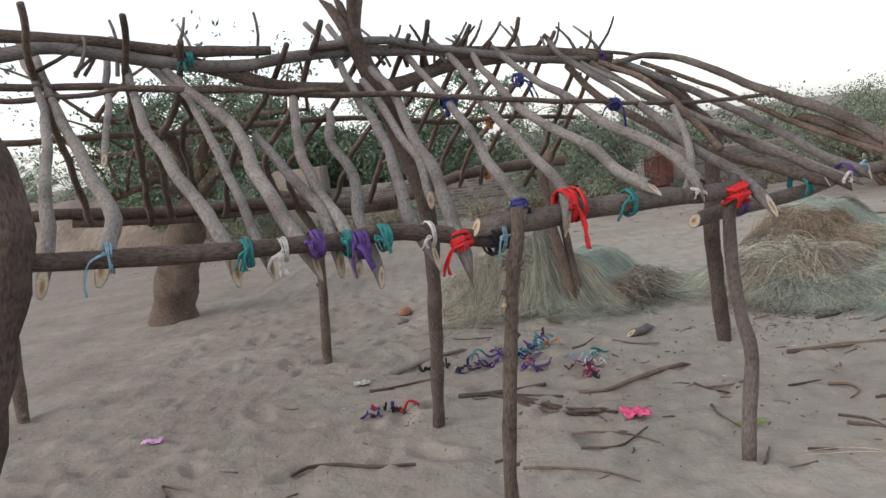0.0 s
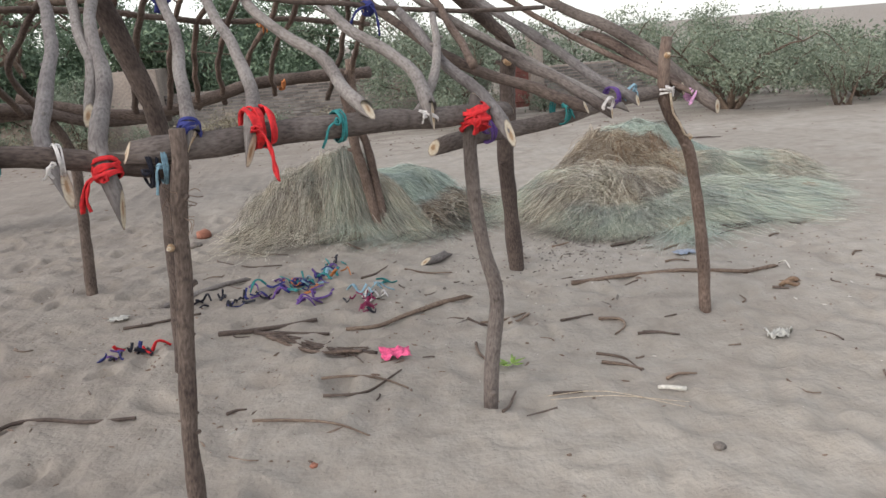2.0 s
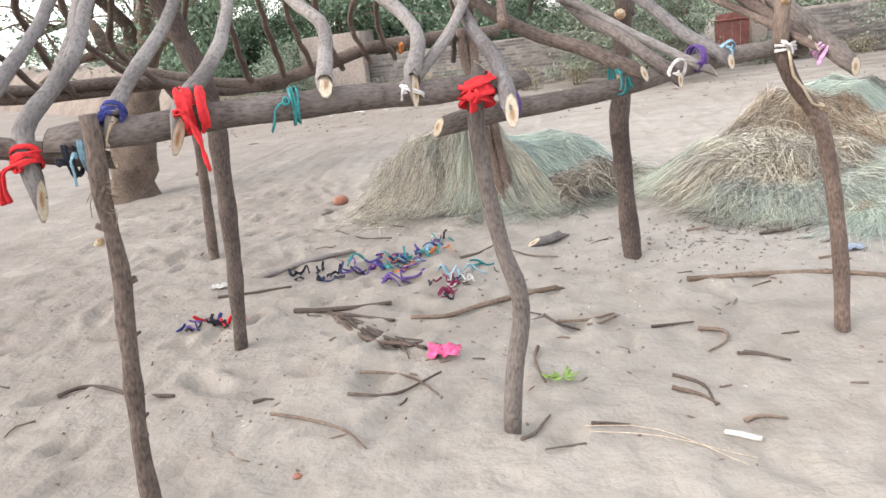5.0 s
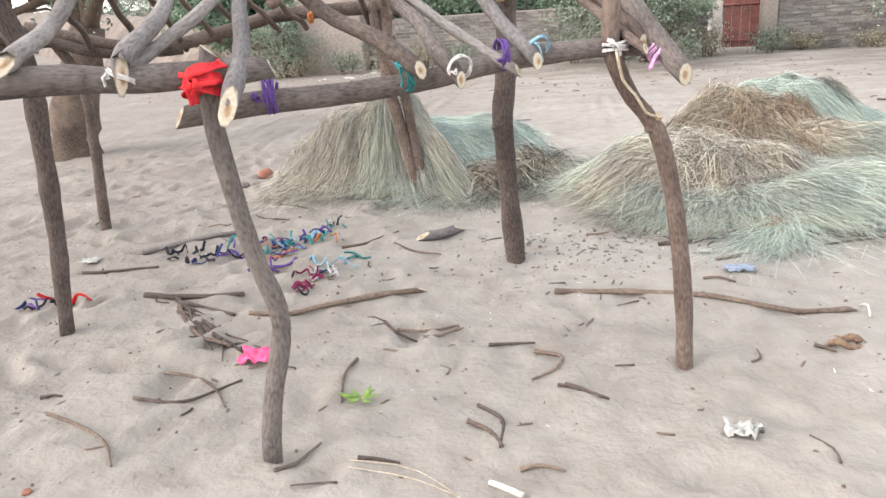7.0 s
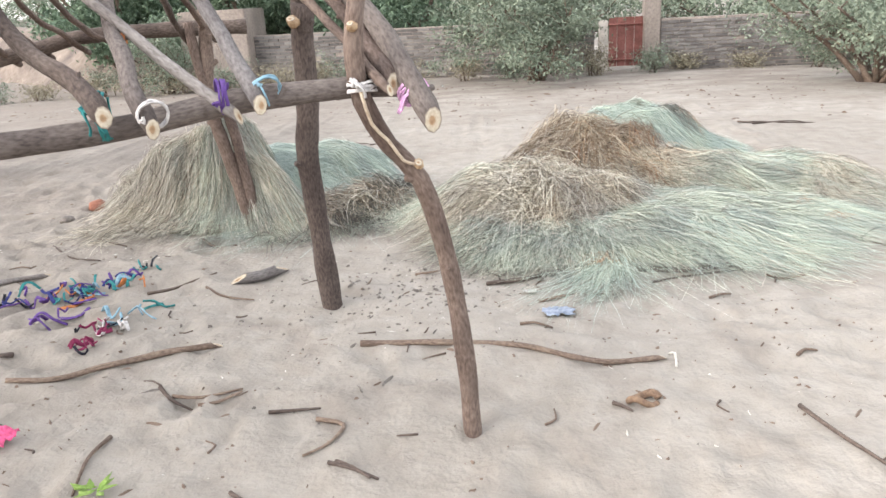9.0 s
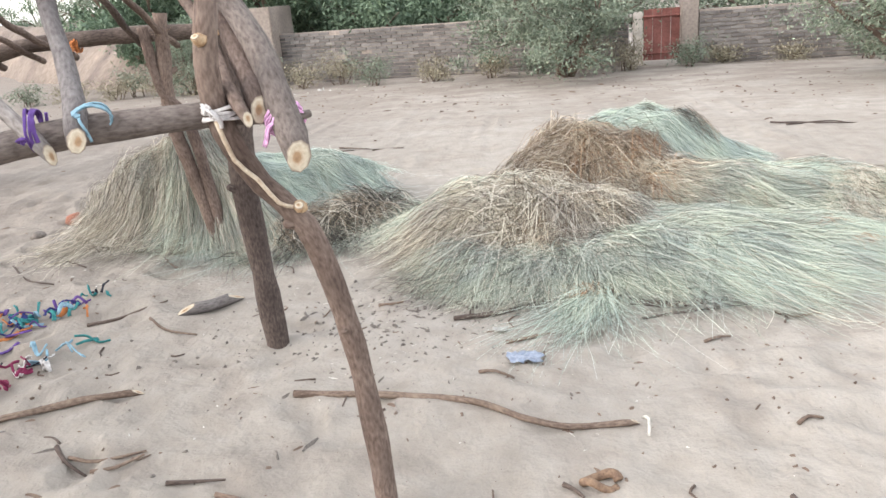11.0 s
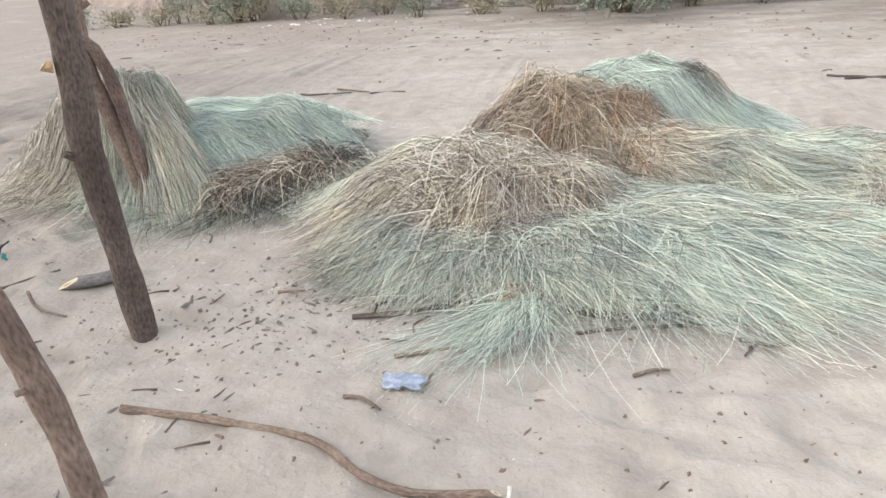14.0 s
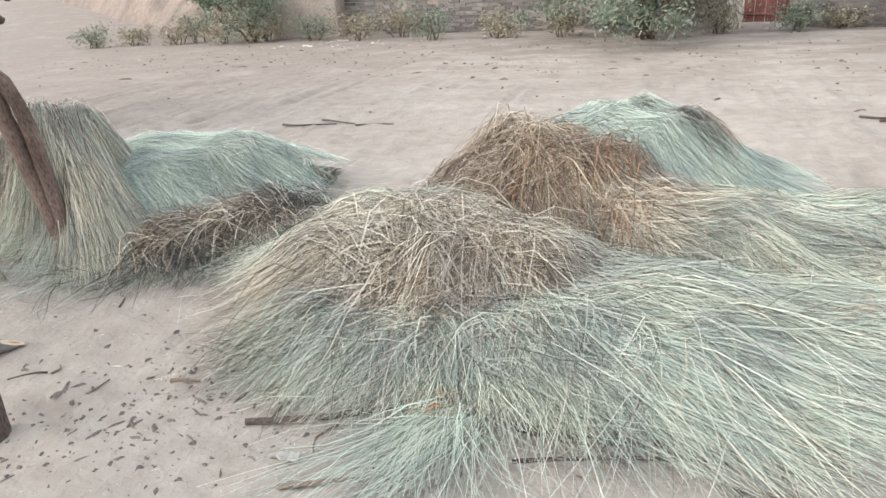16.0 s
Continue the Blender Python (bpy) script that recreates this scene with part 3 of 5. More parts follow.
# rafters of the far slope
far = (
    ([(-2.07, 4.5, 1.30), (-1.86, 3.92, 1.64), (-1.63, 3.26, 2.02), (-1.5, 3.0, 2.25)], 0.018),
    ([(-1.84, 4.85, 1.24), (-1.48, 3.89, 1.74), (-1.37, 3.59, 1.91), (-1.2, 3.2, 2.2)], 0.018),
    ([(-1.72, 4.9, 1.24), (-1.43, 4.05, 1.67), (-1.20, 3.75, 1.87), (-1.03, 3.4, 2.1)], 0.019),
    ([(-1.56, 5.0, 1.22), (-1.29, 4.02, 1.72), (-1.17, 3.82, 1.83), (-1.18, 3.55, 2.0)], 0.017),
    ([(-1.42, 5.05, 1.2), (-1.14, 4.38, 1.57), (-0.79, 3.89, 1.87), (-0.6, 3.6, 2.06)], 0.018),
    ([(-1.05, 5.25, 1.2), (-0.97, 4.50, 1.55), (-0.69, 4.06, 1.81), (-0.42, 3.6, 2.15)], 0.018),
    ([(-0.95, 5.4, 1.14), (-0.89, 4.71, 1.45), (-0.62, 4.34, 1.69), (-0.45, 4.15, 1.82), (-0.28, 3.85, 2.02)], 0.018),
    ([(-0.76, 5.45, 1.1), (-0.49, 4.77, 1.50), (-0.22, 4.35, 1.77), (-0.02, 3.9, 2.08)], 0.017),
    ([(-0.51, 5.6, 1.08), (-0.23, 4.73, 1.58), (-0.01, 4.25, 1.87), (0.08, 3.85, 2.12)], 0.018),
    ([(-0.31, 5.7, 1.09), (-0.05, 4.78, 1.59), (0.15, 4.35, 1.86), (0.3, 4.0, 2.1)], 0.016),
    ([(-0.12, 5.8, 1.12), (0.02, 5.0, 1.5), (0.18, 4.60, 1.74), (0.42, 4.2, 2.02)], 0.016),
    ([(0.06, 5.85, 1.14), (0.12, 5.26, 1.42), (0.29, 4.73, 1.69), (0.49, 4.32, 1.94), (0.56, 4.02, 2.12)], 0.016),
    ([(0.24, 5.95, 1.16), (0.29, 5.32, 1.41), (0.48, 4.92, 1.64), (0.75, 4.35, 2.05)], 0.015),
    ([(0.4, 6.0, 1.16), (0.44, 5.37, 1.41), (0.63, 4.88, 1.69), (0.8, 4.3, 2.06)], 0.016),
    ([(0.78, 6.2, 1.08), (0.90, 5.49, 1.46), (0.95, 4.94, 1.74), (0.98, 4.5, 1.98)], 0.017),
    ([(0.95, 6.1, 1.18), (0.99, 5.73, 1.36), (1.05, 5.14, 1.66), (1.1, 4.6, 1.92)], 0.016),
)
for pts, r in far:
    stick("rafter", pts, r * 1.2, r * 0.8, BROWN if r > 0.0165 else RED, shelter, wobble=0.02, rough=0.12, stubs=1)
# loose branch tips along the ridge
for i in range(34):
    rnd = random.Random(900 + i)
    u = rnd.random()
    x, y = -1.6 + 2.7 * u, 3.32 + 1.18 * u
    a = rnd.uniform(-0.9, 0.9)
    p0 = Vector((x, y, 2.06 - 0.13 * u))
    d = Vector((math.sin(a) * 0.8, 0.3 * rnd.uniform(-1, 1), rnd.uniform(0.3, 0.9))).normalized()
    ln = rnd.uniform(0.1, 0.24)
    stick("branch_tip", [p0 - d * 0.06, p0 + d * ln * 0.5 + Vector((0.02, 0, 0)), p0 + d * ln], rnd.uniform(0.008, 0.014), 0.006, GREY if i % 2 else BROWN, shelter, sides=6)


def strip(path, width, thick, mat, name, parent, label="", seed=0):
    """A ribbon of cloth along a path, with thickness and a ruffled section."""
    rnd = random.Random(seed)
    p = spline(path, 0.012)
    verts, faces, side = [], [], Vector((rnd.uniform(-1, 1), rnd.uniform(-1, 1), 0.3))
    for i, q in enumerate(p):
        t = (p[min(i + 1, len(p) - 1)] - p[max(i - 1, 0)]).normalized()
        side = (side - t * side.dot(t))
        side = side.normalized() if side.length > 1e-3 else t.orthogonal().normalized()
        up = t.cross(side)
        wd = width * (0.75 + 0.5 * noise.noise(Vector((i * 0.3, seed, 0))) + 0.15)
        fold = up * (0.25 * width * math.sin(i * 0.7 + seed))
        for sx, su in ((-0.5, 0), (-0.17, 1), (0.2, -0.6), (0.5, 0.5)):
            verts.append(q + side * wd * sx + fold * su + up * thick)
        for sx, su in ((0.5, 0.5), (0.2, -0.6), (-0.17, 1), (-0.5, 0)):
            verts.append(q + side * wd * sx + fold * su - up * thick)
        if i:
            b, a = len(verts) - 8, len(verts) - 16
            faces += [(a + k, a + (k + 1) % 8, b + (k + 1) % 8, b + k) for k in range(8)]
    n = len(verts)
    faces += [tuple(range(7, -1, -1)), tuple(range(n - 8, n))]
    return mesh_object(name, verts, faces, mat, parent, label)


def tie(at, along, r, mat, label, width=0.02, tails=2, drop=0.07, turns=3):
    """Cloth wound tightly round a crossing of sticks, with a lumpy knot and limp tails."""
    SEED[0] += 3.1
    rnd = random.Random(int(SEED[0] * 10))
    c, ax = Vector(at), Vector(along).normalized()
    u = ax.orthogonal().normalized()
    v = ax.cross(u)
    turns += 1
    pts = []
    for k in range(turns * 8 + 1):
        a = k * math.pi / 4
        q = k / (turns * 8) - 0.5
        off = ax * (q * width * 1.5 + 0.5 * width * math.sin(a * 0.5 + 1.0) + rnd.uniform(-0.003, 0.003))
        pts.append(c + (u * math.cos(a) + v * math.sin(a)) * (r * 0.9 * rnd.uniform(0.94, 1.04)) + off)
    wrap = strip(pts, width * (0.85 if width > 0.03 else 0.5), 0.0018, mat, "cloth_tie", shelter, label, int(SEED[0]))
    front = c + Vector((rnd.uniform(-0.3, 0.3) * r, -r * 0.95, rnd.uniform(-0.2, 0.4) * r))
    lump = 0.006 + 0.35 * width
    bow = [front + Vector((rnd.uniform(-1, 1), rnd.uniform(-0.7, 0.4), rnd.uniform(-1, 1))) * lump for _ in range(7)]
    strip(bow, width * 0.7, 0.002, mat, "knot", wrap, "", int(SEED[0]) + 9)
    for k in range(tails):
        dx = rnd.uniform(-0.7, 0.7) * drop
        strip([front, front + Vector((dx * 0.6, -0.012, -drop * 0.15)), front + Vector((dx, -0.004, -drop * 0.6)), front + Vector((dx * 1.1 + rnd.uniform(-0.01, 0.01), 0.0, -drop * rnd.uniform(0.8, 1.1)))], width * rnd.uniform(0.6, 1.0), 0.002, mat, "tail", wrap, "", int(SEED[0]) + k)
    return wrap


BEAM = (0.92, 0.39, 0.0)
tie((-0.60, 2.25, 1.26), BEAM, 0.048, C_TEAL, "teal cloth tie", 0.016, 3, 0.06)
tie((-0.50, 2.30, 1.25), BEAM, 0.042, C_WHITE, "off-white cloth tie", 0.014, 3, 0.07)
tie((-0.40, 2.34, 1.25), BEAM, 0.05, C_PURPLE, "purple cloth tie", 0.022, 1, 0.05)
tie((-0.31, 2.37, 1.235), BEAM, 0.048, C_TEAL, "teal cloth tie", 0.012, 1, 0.05)
tie((-0.27, 2.38, 1.225), BEAM, 0.05, C_PURPLE, "purple cloth tie", 0.03, 2, 0.1)
tie((-0.19, 2.42, 1.235), BEAM, 0.05, C_TEAL, "pale teal cloth tie", 0.02, 1, 0.05)
tie((-0.04, 2.48, 1.22), BEAM, 0.05, C_WHITE, "white cord tie", 0.010, 2, 0.04)
tie((0.066, 2.515, 1.175), (0.06, -0.13, -0.2), 0.042, C_RED, "bright red cloth tie", 0.03, 2, 0.10)
tie((0.20, 2.57, 1.175), BEAM, 0.066, C_LIGHTBLUE, "light blue cord tie", 0.010, 1, 0.08, 3)
tie((0.17, 2.55, 1.165), BEAM, 0.06, C_BLACK, "dark blue cloth tie", 0.016, 0, 0.05, 2)
tie((0.29, 2.585, 1.255), (0.05, -0.6, -0.6), 0.034, C_BLUE, "dark navy cloth tie", 0.03, 1, 0.06, 4)
tie((0.475, 2.655, 1.24), BEAM, 0.066, C_RED, "bright red cloth tie", 0.036, 1, 0.15, 2)
tie((0.72, 2.77, 1.21), BEAM, 0.056, C_TEAL, "dark teal cloth tie", 0.014, 1, 0.09)
tie((1.03, 2.90, 1.20), (0.3, 0.2, 0.6), 0.045, C_WHITE, "white cord tie", 0.008, 1, 0.03)
tie((1.21, 2.97, 1.17), (0, 0.2, 1), 0.056, C_RED, "bright red cloth tie", 0.04, 1, 0.05)
tie((1.30, 3.16, 1.10), BEAM, 0.054, C_PURPLE, "purple cloth tie", 0.02, 0, 0.03)
tie((1.66, 3.33, 1.13), BEAM, 0.066, C_TEAL, "pale teal cloth tie", 0.014, 2, 0.07)
tie((1.83, 3.24, 1.14), (0.4, -0.6, -0.3), 0.04, C_WHITE, "white cord tie", 0.008, 0)
tie((1.93, 3.44, 1.15), BEAM, 0.05, C_PURPLE, "purple cloth tie", 0.014, 0)
tie((2.03, 3.48, 1.16), (0.4, -0.5, -0.4), 0.045, C_LIGHTBLUE, "pale blue cord tie", 0.008, 1, 0.05)
tie((2.26, 3.61, 1.14), (0, 0, 1), 0.046, C_WHITE, "white bark-strip tie", 0.018, 1, 0.04)
tie((2.40, 3.62, 1.12), (-0.4, 0.5, 0.6), 0.047, C_LILAC, "lilac pink cloth tie", 0.018, 2, 0.05)
tie((0.12, 3.52, 1.70), BEAM, 0.034, C_BLUE, "navy blue cloth tie", 0.035, 1, 0.06, 2)
tie((0.49, 3.75, 1.78), BEAM, 0.034, C_BLUE, "navy blue cloth tie", 0.022, 2, 0.12)
tie((0.93, 3.65, 1.60), BEAM, 0.034, C_BLUE, "navy blue cloth tie", 0.022, 2, 0.14)
tie((-1.05, 3.55, 2.04), BEAM, 0.045, C_TEAL, "teal cloth tie", 0.016, 2, 0.06)
tie((1.08, 4.48, 1.9), BEAM, 0.05, C_PURPLE, "purple cloth tie", 0.02, 1, 0.04)
tie((0.42, 5.0, 1.63), BEAM, 0.03, C_ORANGE, "orange cloth tie", 0.02, 2, 0.06)
tie((0.46, 5.93, 1.24), BEAM, 0.054, C_ORANGE, "orange cloth tie", 0.02, 1, 0.05)
tie((-1.17, 2.05, 1.31), BEAM, 0.045, C_WHITE, "white cord tie", 0.010, 2, 0.05)
tie((-0.96, 2.12, 1.31), BEAM, 0.05, C_LIGHTBLUE, "pale blue cord tie", 0.010, 1, 0.12)


def shreds(at, count, size, seed):
    """Torn bark fibres that stand off a post."""
    rnd = random.Random(seed)
    verts, faces = [], []
    for _ in range(count):
        p = Vector(at) + Vector((rnd.uniform(-0.03, 0.03), rnd.uniform(-0.03, 0.02), rnd.uniform(-0.05, 0.05)))
        d = Vector((rnd.uniform(-0.2, 1.0), rnd.uniform(-0.8, 0.3), rnd.uniform(-0.5, 0.5))) * size
        e = d + Vector((rnd.uniform(-0.5, 0.5), rnd.uniform(-0.3, 0.3), rnd.uniform(-0.9, 0.3))) * size
        v, f, _, _ = tube(spline([p, p + d, p + e], 0.01), lambda u: 0.0014, 4, 0.0)
        faces += [tuple(len(verts) + k for k in q) for q in f]
        verts += v
    return tagged(mesh_object("torn_bark", verts, faces, TWIG, shelter, "frayed strips of torn bark"), kind="stuff")


shreds((0.225, 2.54, 1.06), 26, 0.045, 1)
shreds((0.23, 2.55, 1.12), 10, 0.03, 2)
shreds((0.96, 5.9, 1.24), 20, 0.07, 3)
PEEL = plain("peeled_bark", (0.36, 0.27, 0.19), (0.56, 0.47, 0.36), 60, 0.8, 0.4, 0.004, 160)
SORE = plain("fresh_wound", (0.30, 0.18, 0.10), (0.48, 0.35, 0.22), 70, 0.8, 0.5, 0.004, 160)
stick("peeled_strip", [(2.265, 3.565, 1.13), (2.285, 3.58, 1.04), (2.325, 3.595, 0.99), (2.36, 3.61, 0.93), (2.39, 3.62, 0.915)], 0.006, 0.005, PEEL, shelter, "pale strip of peeled bark", sides=6, wobble=0.0)
for at, d, r in (((2.395, 3.65, 0.905), (0.25, -0.85, 0.45), 0.02), ((1.78, 4.72, 0.98), (-0.7, -0.7, 0.1), 0.024), ((0.19, 2.54, 0.93), (-0.2, -1, 0.1), 0.014), ((0.22, 2.55, 1.02), (0.3, -1, 0.2), 0.013), ((1.81, 4.69, 1.29), (-0.1, -0.9, 0.5), 0.03), ((2.255, 3.58, 1.30), (-0.1, -0.9, 0.4), 0.017)):
    p, d = Vector(at), Vector(d).normalized()
    stick("knot", [tuple(p), tuple(p + d * r * 0.6), tuple(p + d * r * 1.2)], r * 1.0, r * 0.7, SORE, shelter, "chopped knot with fresh orange wood", cuts="b", slant=0.5, sides=8, rough=0.2, wobble=0.0)


# ---- heaps of cut grass ----
def strands(specs, height, name, parent, mat, width, seed):
    """Thousands of thin stems that lie over a mound. Each spec: root, heading, length, fan, root spread, count, lift, droop."""
    rg = np.random.default_rng(seed)
    allv, allf, base = [], [], 0
    for (rx, ry, head, length, fan, sx, sy, count, lift, curl) in specs:
        n, k = int(count * 1.45), 5
        ca, sa = math.cos(radians(head)), math.sin(radians(head))
        wisps = max(8, n // 9)
        pick = rg.integers(wisps, size=n)
        wa, wb = rg.normal(0, sx, wisps), rg.normal(0, sy, wisps)
        wang, wbend, wlift = rg.normal(0, fan, wisps), rg.normal(0, curl, wisps), rg.uniform(0, 1, wisps) ** 2
        a, b = wa[pick] + rg.normal(0, 0.035, n), wb[pick] + rg.normal(0, 0.025, n)
        x = rx + a * ca - b * sa
        y = ry + a * sa + b * ca
        stray = np.where(rg.random(n) < 0.26, rg.normal(0, 38, n), 0.0)
        ang = np.radians(head + stray) + np.radians(wang[pick] + rg.normal(0, fan * 0.5 + 3.0, n)) + b * 0.25 / max(sy, 0.05) * np.radians(fan)
        ln = length * rg.uniform(0.55, 1.1, n)
        bend = np.radians(wbend[pick] + rg.normal(0, curl * 0.5, n))
        off = (0.65 * wlift[pick] + 0.35 * rg.uniform(0.0, 1.0, n) ** 2) * lift * (1.2 + 0.006 * np.abs(stray))
        wave = rg.uniform(0, 6.28, n)
        pts = np.zeros((n, k, 3))
        cx, cy, th = x.copy(), y.copy(), ang.copy()
        for j in range(k):
            u = j / (k - 1)
            pts[:, j, 0], pts[:, j, 1] = cx, cy
            pts[:, j, 2] = height(cx, cy) + off * (0.35 + np.sin(u * math.pi) * 0.8) * (1 - 0.5 * u) + 0.006 + 0.012 * np.sin(wave + u * 5)
            cx, cy = cx + np.cos(th) * ln / (k - 1), cy + np.sin(th) * ln / (k - 1)
            th = th + bend / (k - 1) + np.radians(9.0) * np.sin(wave * 3 + j * 1.4)
        tan = np.gradient(pts, axis=1)
        sd = np.cross(tan, np.array([0.0, 0.0, 1.0]) + rg.normal(0, 0.5, (n, 1, 3)))
        sd /= np.linalg.norm(sd, axis=2, keepdims=True) + 1e-9
        wd = width * rg.uniform(0.6, 1.3, (n, 1, 1)) * np.linspace(1.0, 0.35, k)[None, :, None]
        v = np.stack([pts - sd * wd / 2, pts + sd * wd / 2, pts + np.array([0, 0, 1.0]) * wd * 0.5], axis=2).reshape(-1, 3)
        i = np.arange(n)[:, None] * k * 3 + np.arange(k - 1)[None, :] * 3 + base
        i = i.ravel()
        for p, q in ((0, 2), (2, 1)):
            allf.append(np.stack([i + p, i + q, i + 3 + q, i + 3 + p], axis=1))
        allv.append(v)
        base += len(v)
    v, fa = np.concatenate(allv), np.concatenate(allf)
    me = bpy.data.meshes.new(name)
    me.vertices.add(len(v))
    me.vertices.foreach_set("co", v.ravel())
    me.loops.add(len(fa) * 4)
    me.loops.foreach_set("vertex_index", fa.ravel())
    me.polygons.add(len(fa))
    me.polygons.foreach_set("loop_start", np.arange(len(fa)) * 4)
    me.update(calc_edges=True)
    me.materials.append(mat)
    ob = new(name, me)
    ob.parent = parent
    return ob


def mound(bumps):
    """Height over flat-topped swells: centre, half widths, turn, height, and the half width of the steep front if it has one."""
    def height(x, y):
        z = np.zeros_like(np.asarray(x, dtype=float))
        for bump_of in bumps:
            cx, cy, sx, sy, turn, h = bump_of[:6]
            c, s = math.cos(radians(turn)), math.sin(radians(turn))
            u, v = ((x - cx) * c + (y - cy) * s) / sx, -(x - cx) * s + (y - cy) * c
            v = np.where(v < 0, v / (bump_of[6] if len(bump_of) > 6 else sy), v / sy)
            z = np.maximum(z, h / (1.0 + (0.62 * (u * u + v * v)) ** 2.3))
        lump = np.sin(x * 8.3 + 1.3 * np.sin(y * 5.1)) * np.sin(y * 9.7 + 1.7 * np.sin(x * 4.3)) + 0.6 * np.sin(x * 17.0 + y * 5.0) * np.sin(y * 19.0 - x * 3.0)
        return z * (1.0 + 0.10 * lump)
    return height


def heap(name, label, bumps, layers, seed):
    """A heap: a thatch core under layers of loose stems; a layer may drape over a swell of its own."""
    root = empty(name, label, "grass heap", "heaps of cut grass")
    height = mound(bumps)
    x0, x1 = min(b[0] - 2.3 * max(b[2], b[3]) for b in bumps), max(b[0] + 2.3 * max(b[2], b[3]) for b in bumps)
    y0, y1 = min(b[1] - 2.3 * max(b[2], b[3]) for b in bumps), max(b[1] + 2.3 * max(b[2], b[3]) for b in bumps)
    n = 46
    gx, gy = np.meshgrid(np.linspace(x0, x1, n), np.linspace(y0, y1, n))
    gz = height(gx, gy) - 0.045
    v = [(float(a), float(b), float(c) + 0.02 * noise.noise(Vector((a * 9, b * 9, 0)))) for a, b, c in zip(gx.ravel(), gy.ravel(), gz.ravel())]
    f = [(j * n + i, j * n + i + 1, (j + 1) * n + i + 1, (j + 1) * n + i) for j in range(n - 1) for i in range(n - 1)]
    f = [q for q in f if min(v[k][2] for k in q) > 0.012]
    # the core is coloured dark to paint shade into the gaps between stems
    mesh_object("core", v, f, S_GAP_SHADE, root, "packed stems with gap shade put into their dark colour")
    for i, layer in enumerate(layers):
        over = mound(layer[2]) if len(layer) > 2 else height
        width = layer[3] if len(layer) > 3 else 0.0022
        tagged(strands(layer[1], over, "stem_layer", root, layer[0], width, seed + i), kind="stuff")
    return root


# root x, y, heading, length, fan, root spread along and across, count, lift, curl
heap("leaning_sheaf", "straw-green grass sheaf leaning against the post foot", [(0.84, 6.34, 0.22, 0.24, -10, 0.62), (0.54, 6.40, 0.30, 0.25, -10, 0.50), (0.26, 6.42, 0.26, 0.2, -12, 0.28), (1.10, 6.14, 0.22, 0.14, -37, 0.36)], [
    (S_TAN, [(0.60, 6.28, 184, 0.46, 16, 0.16, 0.12, 2400, 0.06, 20), (0.50, 6.34, 222, 0.24, 30, 0.2, 0.10, 1600, 0.06, 30), (0.20, 6.34, 215, 0.2, 60, 0.12, 0.08, 900, 0.10, 90)]),
    (S_GREEN, [(0.66, 6.30, 245, 0.22, 32, 0.10, 0.18, 2400, 0.05, 18), (0.90, 6.26, 326, 0.68, 6, 0.07, 0.05, 3000, 0.07, 8), (0.70, 6.45, 60, 0.4, 30, 0.16, 0.16, 600, 0.05, 25)]),
    (S_TAN, [(0.92, 6.24, 326, 0.66, 6, 0.06, 0.05, 1200, 0.10, 8), (0.45, 6.2, 230, 0.3, 70, 0.2, 0.08, 700, 0.09, 100)]),
    (S_TAN, [(0.50, 6.24, 215, 0.4, 40, 0.24, 0.10, 220, 0.12, 60), (0.92, 6.24, 324, 0.6, 10, 0.08, 0.06, 160, 0.10, 14)], [(0.84, 6.34, 0.22, 0.24, -10, 0.62), (0.52, 6.40, 0.26, 0.24, -10, 0.46), (1.10, 6.12, 0.22, 0.14, -37, 0.36)], 0.0038),
], 11)
# a mat of stems whose butt ends make a rim above a dark tangle of roots
MAT = [(1.30, 6.62, 0.62, 0.85, 50, 0.33, 0.24)]
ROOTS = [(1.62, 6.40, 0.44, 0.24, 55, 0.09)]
heap("grass_heap", "blue-green grass heap with dark tangled roots beneath", [(1.20, 6.74, 0.56, 0.74, 50, 0.30, 0.20)], [
    (S_ROOT_SHADE, [(1.70, 6.30, 235, 0.36, 50, 0.24, 0.08, 800, 0.08, 60), (1.50, 6.10, 215, 0.30, 50, 0.1, 0.06, 350, 0.10, 70), (1.90, 6.56, 235, 0.34, 50, 0.12, 0.06, 350, 0.12, 70)], ROOTS, 0.004),
    (S_BROWN, [(1.50, 6.10, 225, 0.30, 60, 0.10, 0.05, 260, 0.14, 80), (1.78, 6.40, 225, 0.36, 60, 0.16, 0.05, 160, 0.16, 60)], ROOTS, 0.004),
    (S_TAN, [(1.78, 6.36, 225, 0.42, 45, 0.22, 0.06, 380, 0.17, 60)], ROOTS, 0.0034),
    (S_GREEN, [(2.05, 6.46, 214, 0.55, 26, 0.2, 0.07, 900, 0.10, 60), (1.85, 6.18, 192, 0.5, 18, 0.22, 0.04, 900, 0.05, 40), (1.55, 6.02, 186, 0.4, 14, 0.2, 0.03, 500, 0.04, 25)]),
    (S_BLUE, [(1.46, 6.20, 160, 0.75, 7, 0.04, 0.14, 2600, 0.03, 14), (1.64, 6.48, 176, 0.95, 5, 0.04, 0.14, 3800, 0.03, 14), (1.84, 6.72, 194, 1.0, 6, 0.07, 0.10, 3200, 0.03, 14), (1.4, 7.1, 195, 0.8, 9, 0.2, 0.16, 1800, 0.04, 14)], MAT),
    (S_GREEN, [(1.62, 6.46, 180, 0.55, 10, 0.04, 0.22, 900, 0.04, 22), (1.90, 6.74, 200, 0.6, 12, 0.08, 0.10, 700, 0.04, 26)], MAT),
    (S_GREEN, [(1.70, 6.56, 178, 0.6, 14, 0.08, 0.2, 420, 0.05, 30)], MAT, 0.0036),
], 21)
